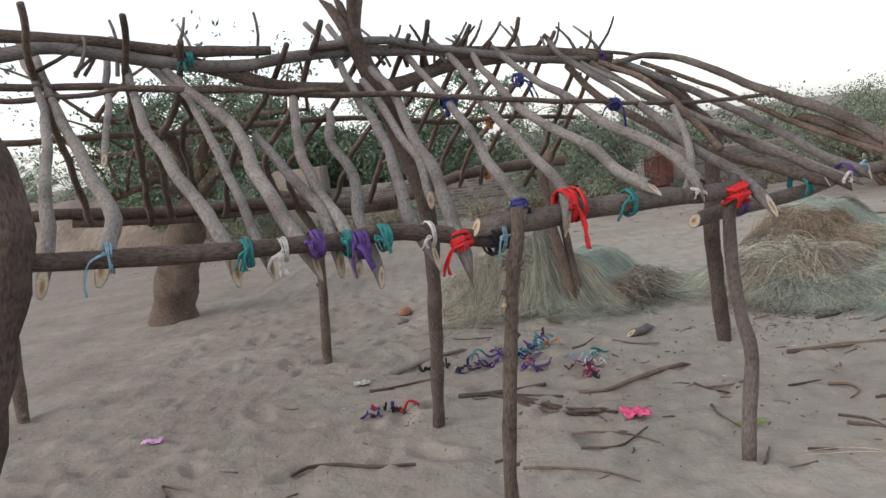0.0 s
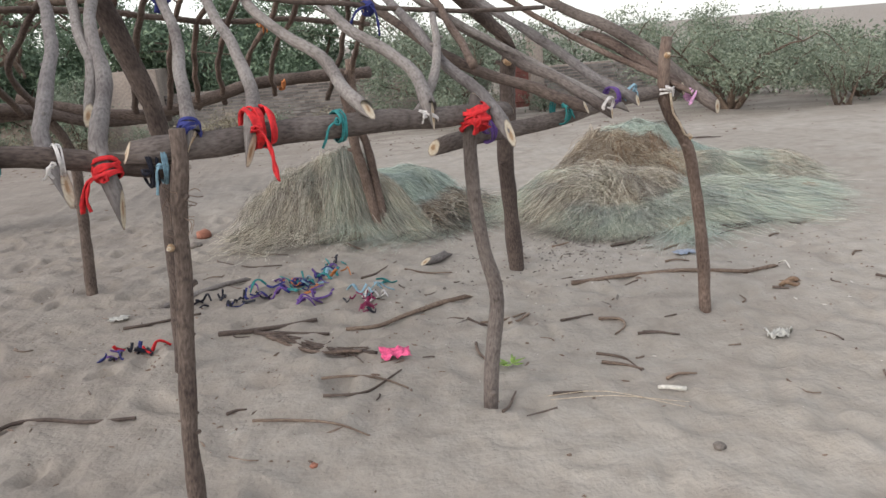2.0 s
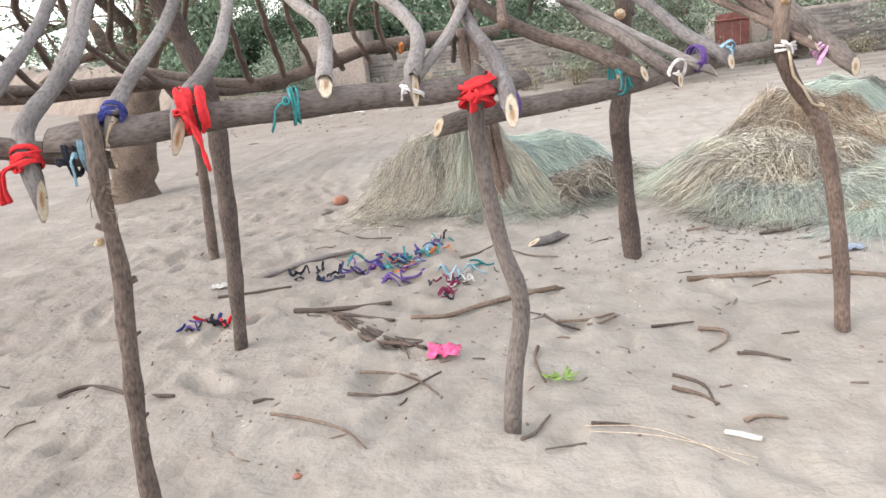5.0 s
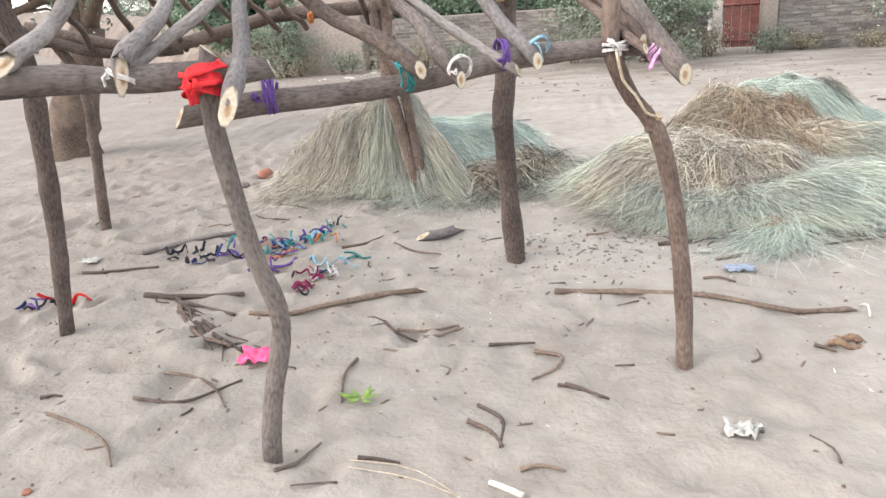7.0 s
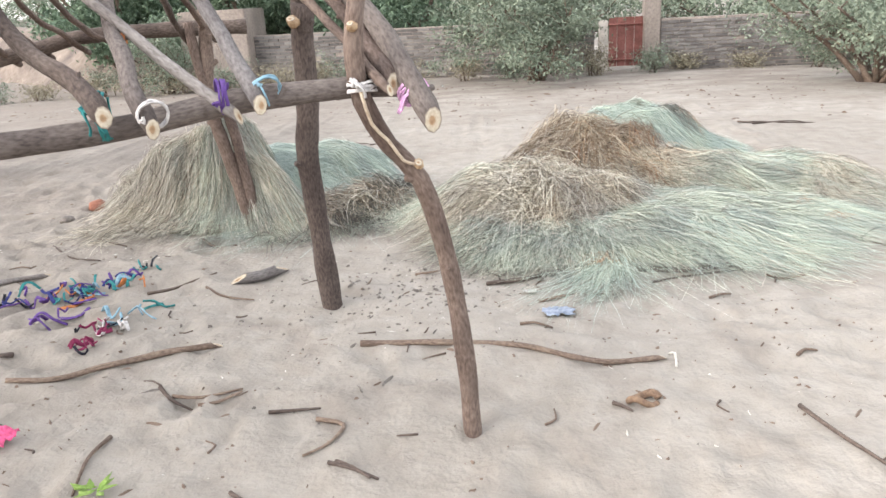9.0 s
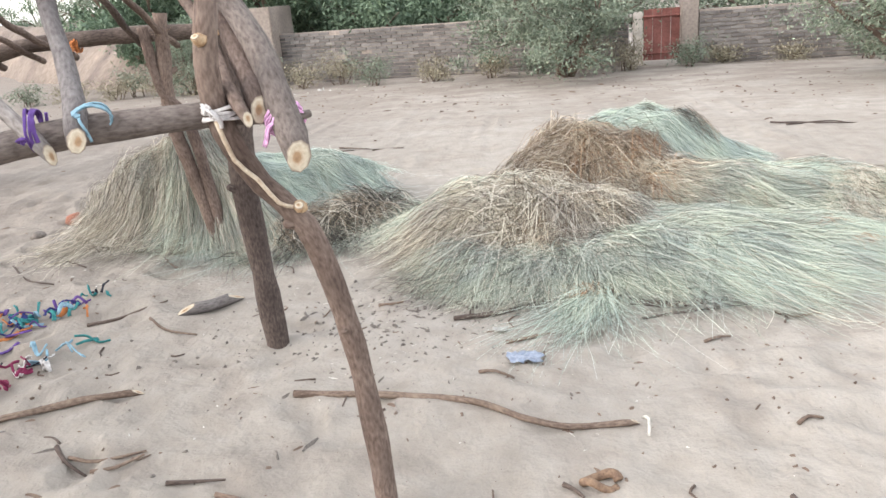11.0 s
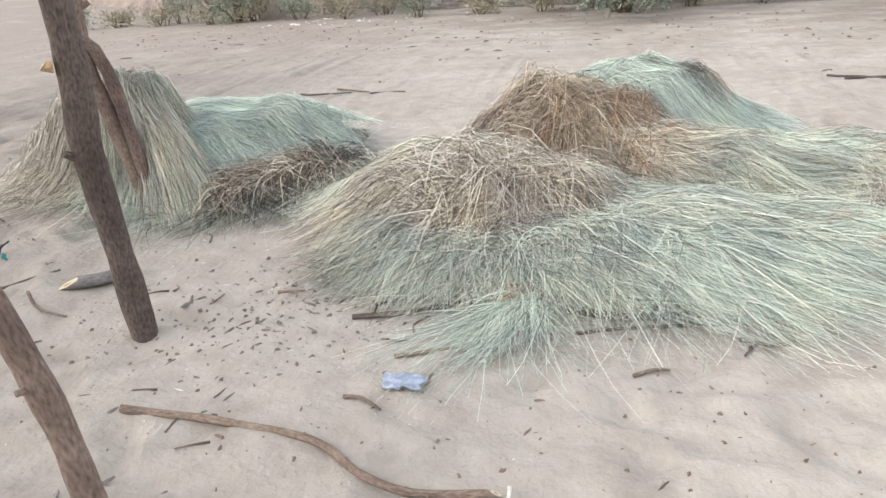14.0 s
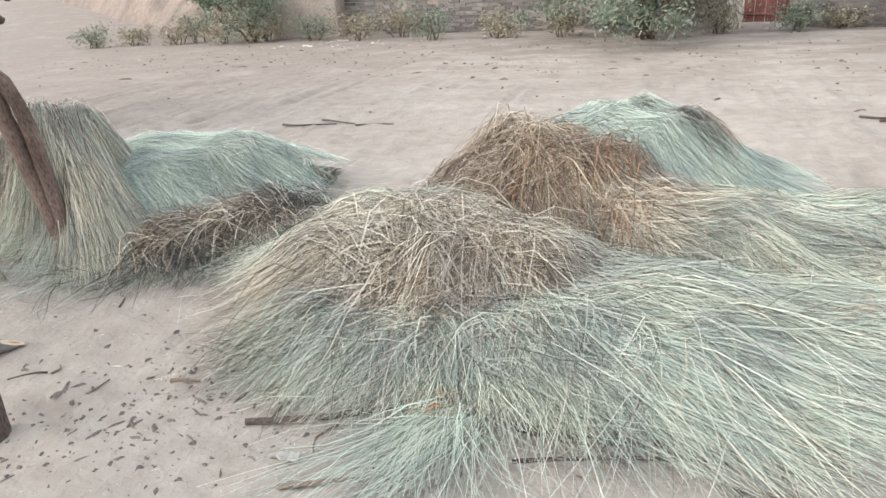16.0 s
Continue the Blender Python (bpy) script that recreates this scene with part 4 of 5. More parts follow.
CREST = [(2.74, 5.97, 0.44, 0.44, 14, 0.285, 0.29), (3.12, 5.92, 0.40, 0.40, 8, 0.22, 0.30)]
APRON = [(2.84, 5.60, 0.44, 0.32, 4, 0.11), (3.55, 5.72, 0.62, 0.44, 8, 0.145), (4.15, 5.78, 0.44, 0.40, 10, 0.10)]
heap("grass_heap", "wide pale green and straw grass heap spread on sand", [(2.76, 6.04, 0.40, 0.34, 14, 0.245, 0.24), (3.12, 5.98, 0.36, 0.34, 8, 0.20, 0.24), (2.84, 5.64, 0.42, 0.26, 4, 0.09), (3.55, 5.76, 0.55, 0.38, 8, 0.12), (4.12, 5.8, 0.4, 0.34, 10, 0.07)], [
    (S_GREEN, [(2.66, 5.44, 230, 0.32, 15, 0.07, 0.12, 1300, 0.05, 26), (2.84, 5.44, 250, 0.34, 15, 0.07, 0.12, 1700, 0.05, 26), (3.06, 5.46, 275, 0.24, 18, 0.07, 0.12, 1200, 0.05, 26), (3.30, 5.48, 318, 0.34, 16, 0.10, 0.14, 1300, 0.05, 26),
               (3.38, 5.60, 345, 0.75, 9, 0.20, 0.14, 3000, 0.04, 14), (3.42, 5.80, 2, 0.95, 7, 0.24, 0.14, 3800, 0.04, 12), (3.55, 5.98, 8, 0.95, 7, 0.26, 0.12, 3200, 0.04, 12)], APRON),
    (S_TAN, [(2.52, 5.58, 212, 0.26, 14, 0.08, 0.10, 1100, 0.05, 26), (2.95, 5.48, 262, 0.28, 45, 0.1, 0.24, 700, 0.07, 60), (3.6, 5.62, 350, 0.5, 28, 0.3, 0.2, 900, 0.06, 40)], APRON),
    (S_BLUE, [(3.55, 5.45, 346, 0.6, 9, 0.2, 0.10, 2000, 0.04, 14), (3.75, 5.72, 6, 0.7, 8, 0.22, 0.16, 2600, 0.04, 16), (3.2, 5.62, 318, 0.5, 14, 0.12, 0.14, 1200, 0.05, 20)], APRON),
    # dark stems put the shade of a crease and the front fold into colour
    (S_ROOT_SHADE, [(3.95, 5.93, 4, 0.38, 4, 0.10, 0.012, 300, 0.03, 8), (2.85, 5.50, 200, 0.24, 50, 0.22, 0.04, 700, 0.05, 90)], APRON),
    (S_RUST, [(3.56, 5.74, 10, 0.10, 60, 0.04, 0.03, 90, 0.05, 90), (4.32, 5.70, 340, 0.12, 60, 0.10, 0.10, 80, 0.05, 90)], APRON),
    (S_TAN, [(2.68, 5.86, 210, 0.48, 11, 0.12, 0.14, 2400, 0.05, 24), (2.95, 5.72, 225, 0.42, 60, 0.22, 0.12, 2600, 0.13, 75), (2.98, 5.82, 320, 0.5, 45, 0.2, 0.12, 1700, 0.11, 80)], CREST),
    (S_GREEN, [(2.66, 6.14, 200, 0.55, 10, 0.14, 0.12, 1600, 0.05, 18), (2.84, 6.04, 345, 0.8, 10, 0.2, 0.12, 1500, 0.05, 16), (2.78, 6.10, 250, 0.3, 25, 0.2, 0.1, 700, 0.06, 50)], CREST),
    (S_BROWN, [(3.02, 5.66, 235, 0.36, 80, 0.22, 0.10, 900, 0.14, 90)], CREST),
    # dark stems carry the shade below the crest in their colour
    (S_ROOT_SHADE, [(3.04, 5.60, 215, 0.30, 60, 0.22, 0.06, 1000, 0.05, 90)], CREST),
    (S_TAN, [(2.92, 5.76, 225, 0.5, 60, 0.22, 0.12, 620, 0.16, 60), (2.98, 5.82, 320, 0.55, 45, 0.2, 0.12, 360, 0.13, 60), (2.70, 5.86, 210, 0.5, 14, 0.14, 0.14, 260, 0.08, 26)], CREST, 0.0042),
    (S_GREEN, [(2.76, 5.48, 240, 0.34, 22, 0.08, 0.2, 420, 0.08, 40), (3.25, 5.50, 310, 0.4, 24, 0.1, 0.2, 420, 0.08, 40), (3.5, 5.75, 358, 0.8, 13, 0.3, 0.2, 700, 0.07, 26)], APRON, 0.004),
], 31)
CLUMP = [(3.24, 6.46, 0.44, 0.30, -4, 0.43, 0.20), (3.80, 6.34, 0.48, 0.26, -6, 0.27), (4.50, 6.46, 0.42, 0.30, 0, 0.20)]
heap("grass_heap", "rust-brown rooty grass heap with trailing straw stems", [(3.24, 6.52, 0.36, 0.24, -4, 0.41, 0.18), (3.8, 6.38, 0.44, 0.22, -6, 0.22), (4.5, 6.48, 0.38, 0.26, 0, 0.15)], [
    # dark stems paint the shade under the brown heap's front edge
    (S_ROOT_SHADE, [(3.12, 6.24, 358, 0.34, 20, 0.2, 0.03, 1100, 0.05, 50)], CLUMP),
    (S_BROWN, [(3.10, 6.38, 358, 0.42, 22, 0.2, 0.08, 2000, 0.12, 50), (3.18, 6.38, 184, 0.36, 22, 0.16, 0.09, 1300, 0.11, 40), (3.3, 6.33, 350, 0.36, 55, 0.18, 0.06, 1000, 0.15, 70)], CLUMP),
    (S_RUST, [(3.34, 6.27, 352, 0.2, 60, 0.12, 0.04, 420, 0.09, 110), (3.12, 6.30, 352, 0.24, 50, 0.1, 0.05, 240, 0.10, 90)], CLUMP),
    (S_TAN, [(3.34, 6.30, 350, 0.9, 8, 0.2, 0.10, 2400, 0.07, 20), (2.98, 6.42, 184, 0.36, 30, 0.14, 0.10, 900, 0.08, 50), (3.16, 6.40, 335, 0.4, 60, 0.2, 0.12, 900, 0.15, 80)], CLUMP),
    (S_GREEN, [(3.55, 6.24, 352, 0.95, 8, 0.24, 0.10, 2200, 0.05, 18), (3.95, 6.34, 2, 0.75, 9, 0.22, 0.16, 2600, 0.05, 18), (3.85, 6.12, 4, 0.75, 7, 0.2, 0.10, 1800, 0.05, 14)], CLUMP),
    (S_BLUE, [(4.20, 6.46, 356, 0.55, 10, 0.16, 0.14, 1800, 0.05, 22)], CLUMP),
    (S_TAN, [(4.62, 6.30, 320, 0.36, 28, 0.12, 0.14, 700, 0.07, 70), (4.55, 6.10, 300, 0.3, 35, 0.12, 0.10, 400, 0.06, 70)], CLUMP),
    (S_BROWN, [(3.14, 6.38, 356, 0.44, 40, 0.2, 0.08, 480, 0.18, 60), (3.2, 6.38, 188, 0.34, 35, 0.16, 0.1, 260, 0.14, 60)], CLUMP, 0.0046),
    (S_RUST, [(3.26, 6.31, 352, 0.34, 50, 0.16, 0.05, 130, 0.15, 80)], CLUMP, 0.0044),
    (S_TAN, [(3.4, 6.26, 348, 0.9, 10, 0.2, 0.1, 420, 0.08, 24), (4.4, 6.36, 335, 0.45, 30, 0.2, 0.16, 300, 0.08, 60)], CLUMP, 0.004),
], 41)
BACK = [(3.54, 6.80, 0.46, 0.32, -18, 0.50), (4.05, 6.80, 0.38, 0.28, -14, 0.28)]
heap("grass_heap", "blue-green grass heap behind the brown one", [(3.54, 6.82, 0.42, 0.27, -18, 0.45), (4.05, 6.82, 0.36, 0.24, -14, 0.23)], [
    (S_BLUE, [(3.36, 6.80, 340, 0.85, 7, 0.14, 0.14, 4400, 0.04, 12), (3.38, 6.60, 332, 0.75, 9, 0.14, 0.12, 2400, 0.04, 12)], BACK),
    # a dark row of stems paints the shade in the slit on top
    (S_ROOT_SHADE, [(3.62, 6.82, 336, 0.42, 7, 0.08, 0.025, 800, 0.06, 20)], BACK),
    (S_BROWN, [(3.85, 6.86, 330, 0.3, 30, 0.1, 0.05, 300, 0.07, 60)], BACK),
    (S_GREEN, [(3.45, 6.70, 338, 0.7, 14, 0.16, 0.14, 320, 0.05, 26)], BACK, 0.0038),
], 51)
heap("grass_tuft", "small fanned tuft of pale green grass on sand", [(3.16, 5.02, 0.1, 0.1, 0, 0.04)], [
    (S_BLUE, [(3.15, 5.04, 236, 0.60, 10, 0.05, 0.05, 120, 0.08, 26), (3.20, 5.04, 268, 0.40, 16, 0.04, 0.05, 60, 0.08, 34)]),
    (S_GREEN, [(3.18, 5.06, 246, 0.42, 16, 0.05, 0.05, 60, 0.10, 40)]),
    (S_RUST, [(3.16, 5.14, 240, 0.10, 70, 0.03, 0.05, 150, 0.08, 90)]),
], 61)


# ---- sticks and twigs lying on the sand ----
def lying(label, pts, r0, r1, mat=TWIG, name="dry_stick", **kw):
    lifted = [(x, y, ground_z(x, y) + r0 * 0.9 + (0.02 * math.sin(3.1 * i) ** 2 if 0 < i < len(pts) - 1 else 0)) for i, (x, y) in enumerate(pts)]
    return stick(name, lifted, r0, r1, mat, None, label, sides=7, step=0.03, category="stick", group="sticks on the sand", wobble=0.008, **kw)


lying("long crooked grey stick on the sand", [(2.03, 4.33), (2.41, 4.31), (2.71, 4.26), (2.88, 4.14), (3.03, 4.11), (3.23, 4.14)], 0.014, 0.011, cuts="b", stubs=5)
lying("straight grey stick with a pale broken tip", [(0.68, 4.01), (0.85, 4.06), (1.04, 4.15), (1.23, 4.27), (1.41, 4.33)], 0.011, 0.015, cuts="b", stubs=3)
lying("dark stick under the grass tuft", [(2.55, 4.98), (2.75, 5.05), (2.95, 5.13), (3.12, 5.22)], 0.011, 0.013, BROWN, stubs=2)
lying("split dark stick beside the grass heap", [(3.32, 5.12), (3.55, 5.10), (3.78, 5.10)], 0.016, 0.011, BROWN, stubs=3)
lying("short grey log with chopped ends", [(1.27, 5.06), (1.35, 5.13), (1.45, 5.21)], 0.03, 0.028, GREY, "short_log", cuts="ab")
lying("grey stick among the rags", [(-0.42, 4.95), (-0.14, 5.15), (0.10, 5.27)], 0.017, 0.014, GREY, cuts="b")
lying("thin dark stick on the sand", [(-0.88, 3.51), (-0.76, 3.56), (-0.48, 3.44), (-0.25, 3.40)], 0.010, 0.008, BROWN, stubs=2)
lying("thin twig on the sand", [(-0.56, 4.58), (-0.35, 4.61), (-0.14, 4.66)], 0.009, 0.007, BROWN)
lying("dark stick in the twig bundle", [(0.00, 4.28), (0.25, 4.25), (0.53, 4.28)], 0.014, 0.012, BROWN, stubs=2)
lying("dark stick in the twig bundle", [(0.20, 4.24), (0.51, 3.92), (0.81, 3.66)], 0.013, 0.009, BROWN, stubs=3)
lying("dark stick in the twig bundle", [(0.27, 4.13), (0.49, 3.87), (0.74, 3.70)], 0.012, 0.008, TWIG, stubs=3)
lying("dark stick in the twig bundle", [(0.24, 4.19), (0.33, 4.15), (0.59, 4.05)], 0.012, 0.008, BROWN, stubs=1)
lying("dark stick in the twig bundle", [(0.3, 4.07), (0.5, 3.96), (0.66, 3.78)], 0.010, 0.007, BROWN, stubs=2)
for pts in ([(0.72, 8.74), (0.95, 8.66), (1.18, 8.78)], [(1.02, 8.86), (1.24, 8.80), (1.36, 8.74)], [(1.38, 8.70), (1.50, 8.82), (1.66, 8.80)], [(5.0, 9.1), (5.35, 9.0), (5.8, 8.98)], [(5.1, 8.95), (5.5, 9.08), (5.7, 9.0)]):
    lying("dark twig on the sand beyond the heaps", pts, 0.009, 0.004, BROWN, "twig", stubs=3)
small = (
    [(1.32, 3.97), (1.38, 3.92), (1.48, 3.87)], [(1.51, 3.85), (1.58, 3.88), (1.65, 3.94)], [(1.78, 3.82), (1.87, 3.83), (1.97, 3.84)],
    [(1.97, 3.76), (2.07, 3.73), (2.05, 3.61), (1.97, 3.55)], [(2.07, 3.50), (2.14, 3.46), (2.24, 3.41)], [(1.29, 3.64), (1.28, 3.51), (1.32, 3.34)],
    [(0.83, 4.94), (0.95, 5.06), (1.09, 5.22)], [(1.12, 4.99), (1.25, 4.89), (1.41, 4.86)], [(-0.16, 5.78), (0.08, 5.57), (0.31, 5.46)],
    [(2.79, 4.73), (2.92, 4.77), (3.12, 4.87)], [(3.36, 4.99), (3.60, 5.03), (3.93, 5.06)], [(2.70, 4.49), (2.76, 4.48), (2.83, 4.44)],
    [(3.98, 5.23), (4.03, 5.1), (4.07, 4.97)], [(3.89, 4.97), (3.98, 4.99), (4.08, 4.97)], [(3.93, 4.97), (3.92, 4.92), (3.89, 4.85)],
    [(4.43, 5.63), (4.51, 5.42), (4.62, 5.31)], [(4.57, 5.49), (4.66, 5.6), (4.78, 5.65)], [(3.56, 4.71), (3.62, 4.76), (3.67, 4.77)],
    [(3.60, 3.78), (3.66, 3.56), (3.74, 3.32)], [(3.72, 4.12), (3.76, 4.15), (3.80, 4.14)], [(2.99, 3.82), (3.02, 3.8), (3.05, 3.76)], [(2.18, 5.14), (2.24, 5.15), (2.30, 5.13)],
    [(0.54, 3.30), (0.73, 3.32), (0.90, 3.45)], [(0.54, 3.52), (0.75, 3.45), (0.91, 3.28)], [(0.13, 3.32), (0.17, 3.35), (0.21, 3.34)],
    [(0.25, 3.21), (0.43, 3.13), (0.60, 3.03), (0.71, 2.91)], [(1.80, 3.36), (1.89, 3.27), (1.90, 3.10)], [(1.78, 3.25), (1.86, 3.20), (1.91, 3.10)],
    [(1.47, 3.01), (1.53, 3.03), (1.60, 3.02)], [(1.38, 3.94), (1.51, 3.90), (1.64, 3.97)], [(0.05, 5.92), (0.2, 5.8), (0.35, 5.71)], [(-1.46, 3.38), (-1.51, 3.51), (-1.18, 3.31)],
    [(2.09, 3.50), (2.15, 3.46), (2.21, 3.41)], [(1.97, 3.00), (2.03, 3.02), (2.10, 3.00)], [(1.24, 2.92), (1.28, 2.99), (1.33, 3.08)], [(0.78, 5.80), (0.9, 5.74), (1.04, 5.72)],
)
for i, pts in enumerate(small):
    lying("thin crooked dry twig on the sand", pts, 0.0075 if i % 3 else 0.009, 0.004, TWIG if i % 2 else BROWN, "twig", stubs=1)


bundle = random.Random(77)
for i in range(12):
    u = bundle.random()
    x, y = 0.22 + 0.5 * u + bundle.gauss(0, 0.03), 4.2 - 0.48 * u + bundle.gauss(0, 0.03)
    a, ln = math.radians(-42) + bundle.gauss(0, 0.25), bundle.uniform(0.14, 0.34)
    pts = [(x, y), (x + math.cos(a) * ln / 2 + bundle.gauss(0, 0.012), y + math.sin(a) * ln / 2), (x + math.cos(a) * ln, y + math.sin(a) * ln)]
    lying("thin dark twig in the twig bundle", pts, 0.006, 0.003, BROWN, "twig")
for i in range(44):
    x, y = bundle.uniform(-1.2, 3.4), bundle.uniform(2.7, 5.6)
    a, ln = bundle.uniform(0, 6.28), bundle.uniform(0.05, 0.16)
    pts = [(x, y), (x + math.cos(a) * ln / 2 + bundle.gauss(0, 0.012), y + math.sin(a) * ln / 2 + bundle.gauss(0, 0.012)), (x + math.cos(a + 0.3) * ln, y + math.sin(a + 0.3) * ln)]
    lying("short thin dry twig on the sand", pts, 0.0045, 0.0025, BROWN if i % 2 else TWIG, "twig")


# ---- rags ----
def rag_pile(label, spots, mats, count, spread, seed, size=0.13):
    root = empty("rag_pile", label, "rags", "rags on the sand")
    rnd = random.Random(seed)
    for i in range(count):
        sx, sy = spots[i % len(spots)]
        x, y = sx + rnd.gauss(0, spread), sy + rnd.gauss(0, spread * 0.6)
        a, ln = rnd.uniform(0, 6.28), size * rnd.uniform(0.5, 1.3)
        pts = []
        for k in range(4):
            pts.append((x, y, ground_z(x, y) + 0.008 + rnd.random() ** 2 * 0.05))
            a += rnd.uniform(-1.0, 1.0)
            x, y = x + math.cos(a) * ln / 3, y + math.sin(a) * ln / 3
        strip(pts, rnd.uniform(0.008, 0.026), 0.002, mats[rnd.randrange(len(mats))], "cloth_strip", root, "", seed * 31 + i)
    return root


rag_pile("tangled pile of teal, purple and orange cloth strips", [(0.28, 4.93), (0.40, 5.0), (0.5, 5.05), (0.62, 5.12), (0.47, 4.9)], [C_TEAL, C_PURPLE, C_BLUE, C_ORANGE, C_LIGHTBLUE, C_TEAL, C_PURPLE], 46, 0.06, 5)
rag_pile("scattered black and navy cloth scraps", [(-0.15, 4.9), (0.0, 4.85), (0.14, 4.85), (0.05, 4.72)], [C_BLACK, C_BLACK, C_BLUE], 16, 0.06, 6, 0.09)
rag_pile("plum and white cloth strips with a teal end", [(0.84, 4.33), (0.81, 4.45), (0.84, 4.55)], [C_PLUM, C_WHITE, C_BLACK, C_PLUM], 18, 0.035, 7, 0.09)
rag_pile("teal cloth threads trailing on the sand", [(0.86, 4.62), (0.9, 4.72)], [C_TEAL, C_LIGHTBLUE], 6, 0.02, 8, 0.14)
rag_pile("purple strips of cloth on the sand", [(0.44, 4.58), (0.5, 4.66)], [C_PURPLE], 5, 0.02, 9, 0.14)
rag_pile("blue and red cloth scraps at a post foot", [(-0.5, 4.12), (-0.42, 4.15), (-0.33, 4.16)], [C_BLUE, C_RED, C_PURPLE, C_BLACK], 14, 0.035, 10, 0.08)
rag_pile("small black scraps of cloth", [(0.66, 5.28), (0.7, 5.3)], [C_BLACK, C_TEAL], 5, 0.025, 12, 0.07)


def crumpled(name, label, category, at, size, mat, seed, flat=0.35):
    """A crumpled sheet of thin cloth, foil or paper."""
    rnd = random.Random(seed)
    n = 12
    v = []
    for side in (0.0015, -0.0015):
        for j in range(n):
            for i in range(n):
                u, q = i / (n - 1) - 0.5, j / (n - 1) - 0.5
                edge = 1 + 0.3 * noise.noise(Vector((u * 5, q * 5, seed)))
                z = flat * size * abs(noise.noise(Vector((u * 3.5 + seed, q * 3.5, 1)))) + 0.12 * size * noise.noise(Vector((u * 9, q * 9, seed)))
                v.append((at[0] + u * size * edge * 1.2, at[1] + q * size * edge * 0.8, ground_z(*at) + 0.012 + max(z, -0.006) + side))
    f = []
    m = n * n
    for j in range(n - 1):
        for i in range(n - 1):
            a = j * n + i
            f += [(a, a + 1, a + n + 1, a + n), (m + a, m + a + n, m + a + n + 1, m + a + 1)]
    rim = [i for i in range(n)] + [j * n + n - 1 for j in range(1, n)] + [(n - 1) * n + i for i in range(n - 2, -1, -1)] + [j * n for j in range(n - 2, 0, -1)]
    f += [(rim[k], m + rim[k], m + rim[(k + 1) % len(rim)], rim[(k + 1) % len(rim)]) for k in range(len(rim))]
    return tagged(mesh_object(name, v, f, mat), label, category)


PAPER = plain("scuffed_paper", (0.34, 0.32, 0.29), (0.5, 0.48, 0.44), 30, 0.6, 0.3, 0.004, 90)
FOIL = plain("pale_blue_plastic", (0.20, 0.235, 0.31), (0.33, 0.36, 0.43), 30, 0.35, 0.3, 0.004, 90)
crumpled("pink_rag", "bright pink crumpled cloth on twigs", "rag", (0.89, 3.61), 0.115, C_PINK, 3, 0.5)
crumpled("wrapper", "crumpled off-white wrapper on the sand", "litter", (2.63, 3.22), 0.085, PAPER, 5, 0.7)
crumpled("wrapper", "pale blue plastic scrap near the grass tuft", "litter", (2.87, 4.56), 0.10, FOIL, 6, 0.2)
crumpled("wrapper", "pale pink wrapper on the sand", "litter", (-1.79, 4.13), 0.09, C_LILAC, 7, 0.4)
crumpled("wrapper", "small white paper scrap", "litter", (2.76, 4.85), 0.05, PAPER, 8, 0.4)
crumpled("wrapper", "white paper scrap near the rags", "litter", (-0.62, 4.75), 0.09, PAPER, 9, 0.3)
GREENLEAF = plain("fresh_leaf", (0.16, 0.26, 0.05), (0.30, 0.42, 0.10), 40, 0.5, 0.2, 0.003, 120)
sprig = empty("leaf_sprig", "small fresh green leaf sprig on the sand", "leaves")
for i in range(9):
    rnd = random.Random(i)
    a, ln = i * 0.7, rnd.uniform(0.04, 0.08)
    c = Vector((1.37 + rnd.uniform(-0.03, 0.03), 3.36 + rnd.uniform(-0.02, 0.02), 0.015))
    d, s = Vector((math.cos(a), math.sin(a), 0.25)), Vector((-math.sin(a), math.cos(a), 0)) * 0.012
    v = [c, c + d * ln * 0.4 + s, c + d * ln * 0.45 - Vector((0, 0, 0.006)), c + d * ln * 0.4 - s, c + d * ln]
    v += [p + Vector((0, 0, -0.002)) for p in v]
    mesh_object("leaf", v, [(0, 1, 2), (0, 2, 3), (1, 4, 2), (2, 4, 3), (5, 7, 6), (5, 8, 7), (6, 7, 9), (7, 8, 9), (0, 5, 6, 1), (1, 6, 9, 4), (4, 9, 8, 3), (3, 8, 5, 0)], GREENLEAF, sprig)

BONE = plain("weathered_bone", (0.44, 0.41, 0.36), (0.60, 0.56, 0.50), 40, 0.7, 0.3, 0.003, 100)
stick("bone", [(1.89, 2.92, 0.018), (1.93, 2.90, 0.02), (1.99, 2.87, 0.018)], 0.008, 0.010, BONE, None, "weathered pale strip of peeled wood", category="wood strip")
stick("bark_strip", [(3.26, 4.16, 0.012), (3.268, 4.11, 0.04), (3.262, 4.06, 0.015)], 0.006, 0.004, BONE, None, "pale peeled strip of bark standing up", category="bark strip")
for i in range(2):
    o = 0.03 * i
    stick("fibre", [(1.45, 3.0 - o, 0.012), (1.68, 2.95 - o * 1.2, 0.02), (1.92 + o, 2.75 + o, 0.012)], 0.0018, 0.0012, PEEL, None, "long pale dry plant fibre on sand", sides=5, category="plant fibre", group="pale fibres")
HUSK = plain("brown_husk", (0.13, 0.08, 0.055), (0.26, 0.17, 0.11), 60, 0.8, 0.6, 0.006, 160)
ring = [(3.10 + 0.048 * math.cos(a), 3.82 + 0.028 * math.sin(a), 0.02 + 0.012 * math.sin(a * 2)) for a in np.linspace(0, 5.9, 12)]
stick("husk_ring", ring, 0.014, 0.01, HUSK, None, "coiled rusty brown dry husk on the sand", category="husk")


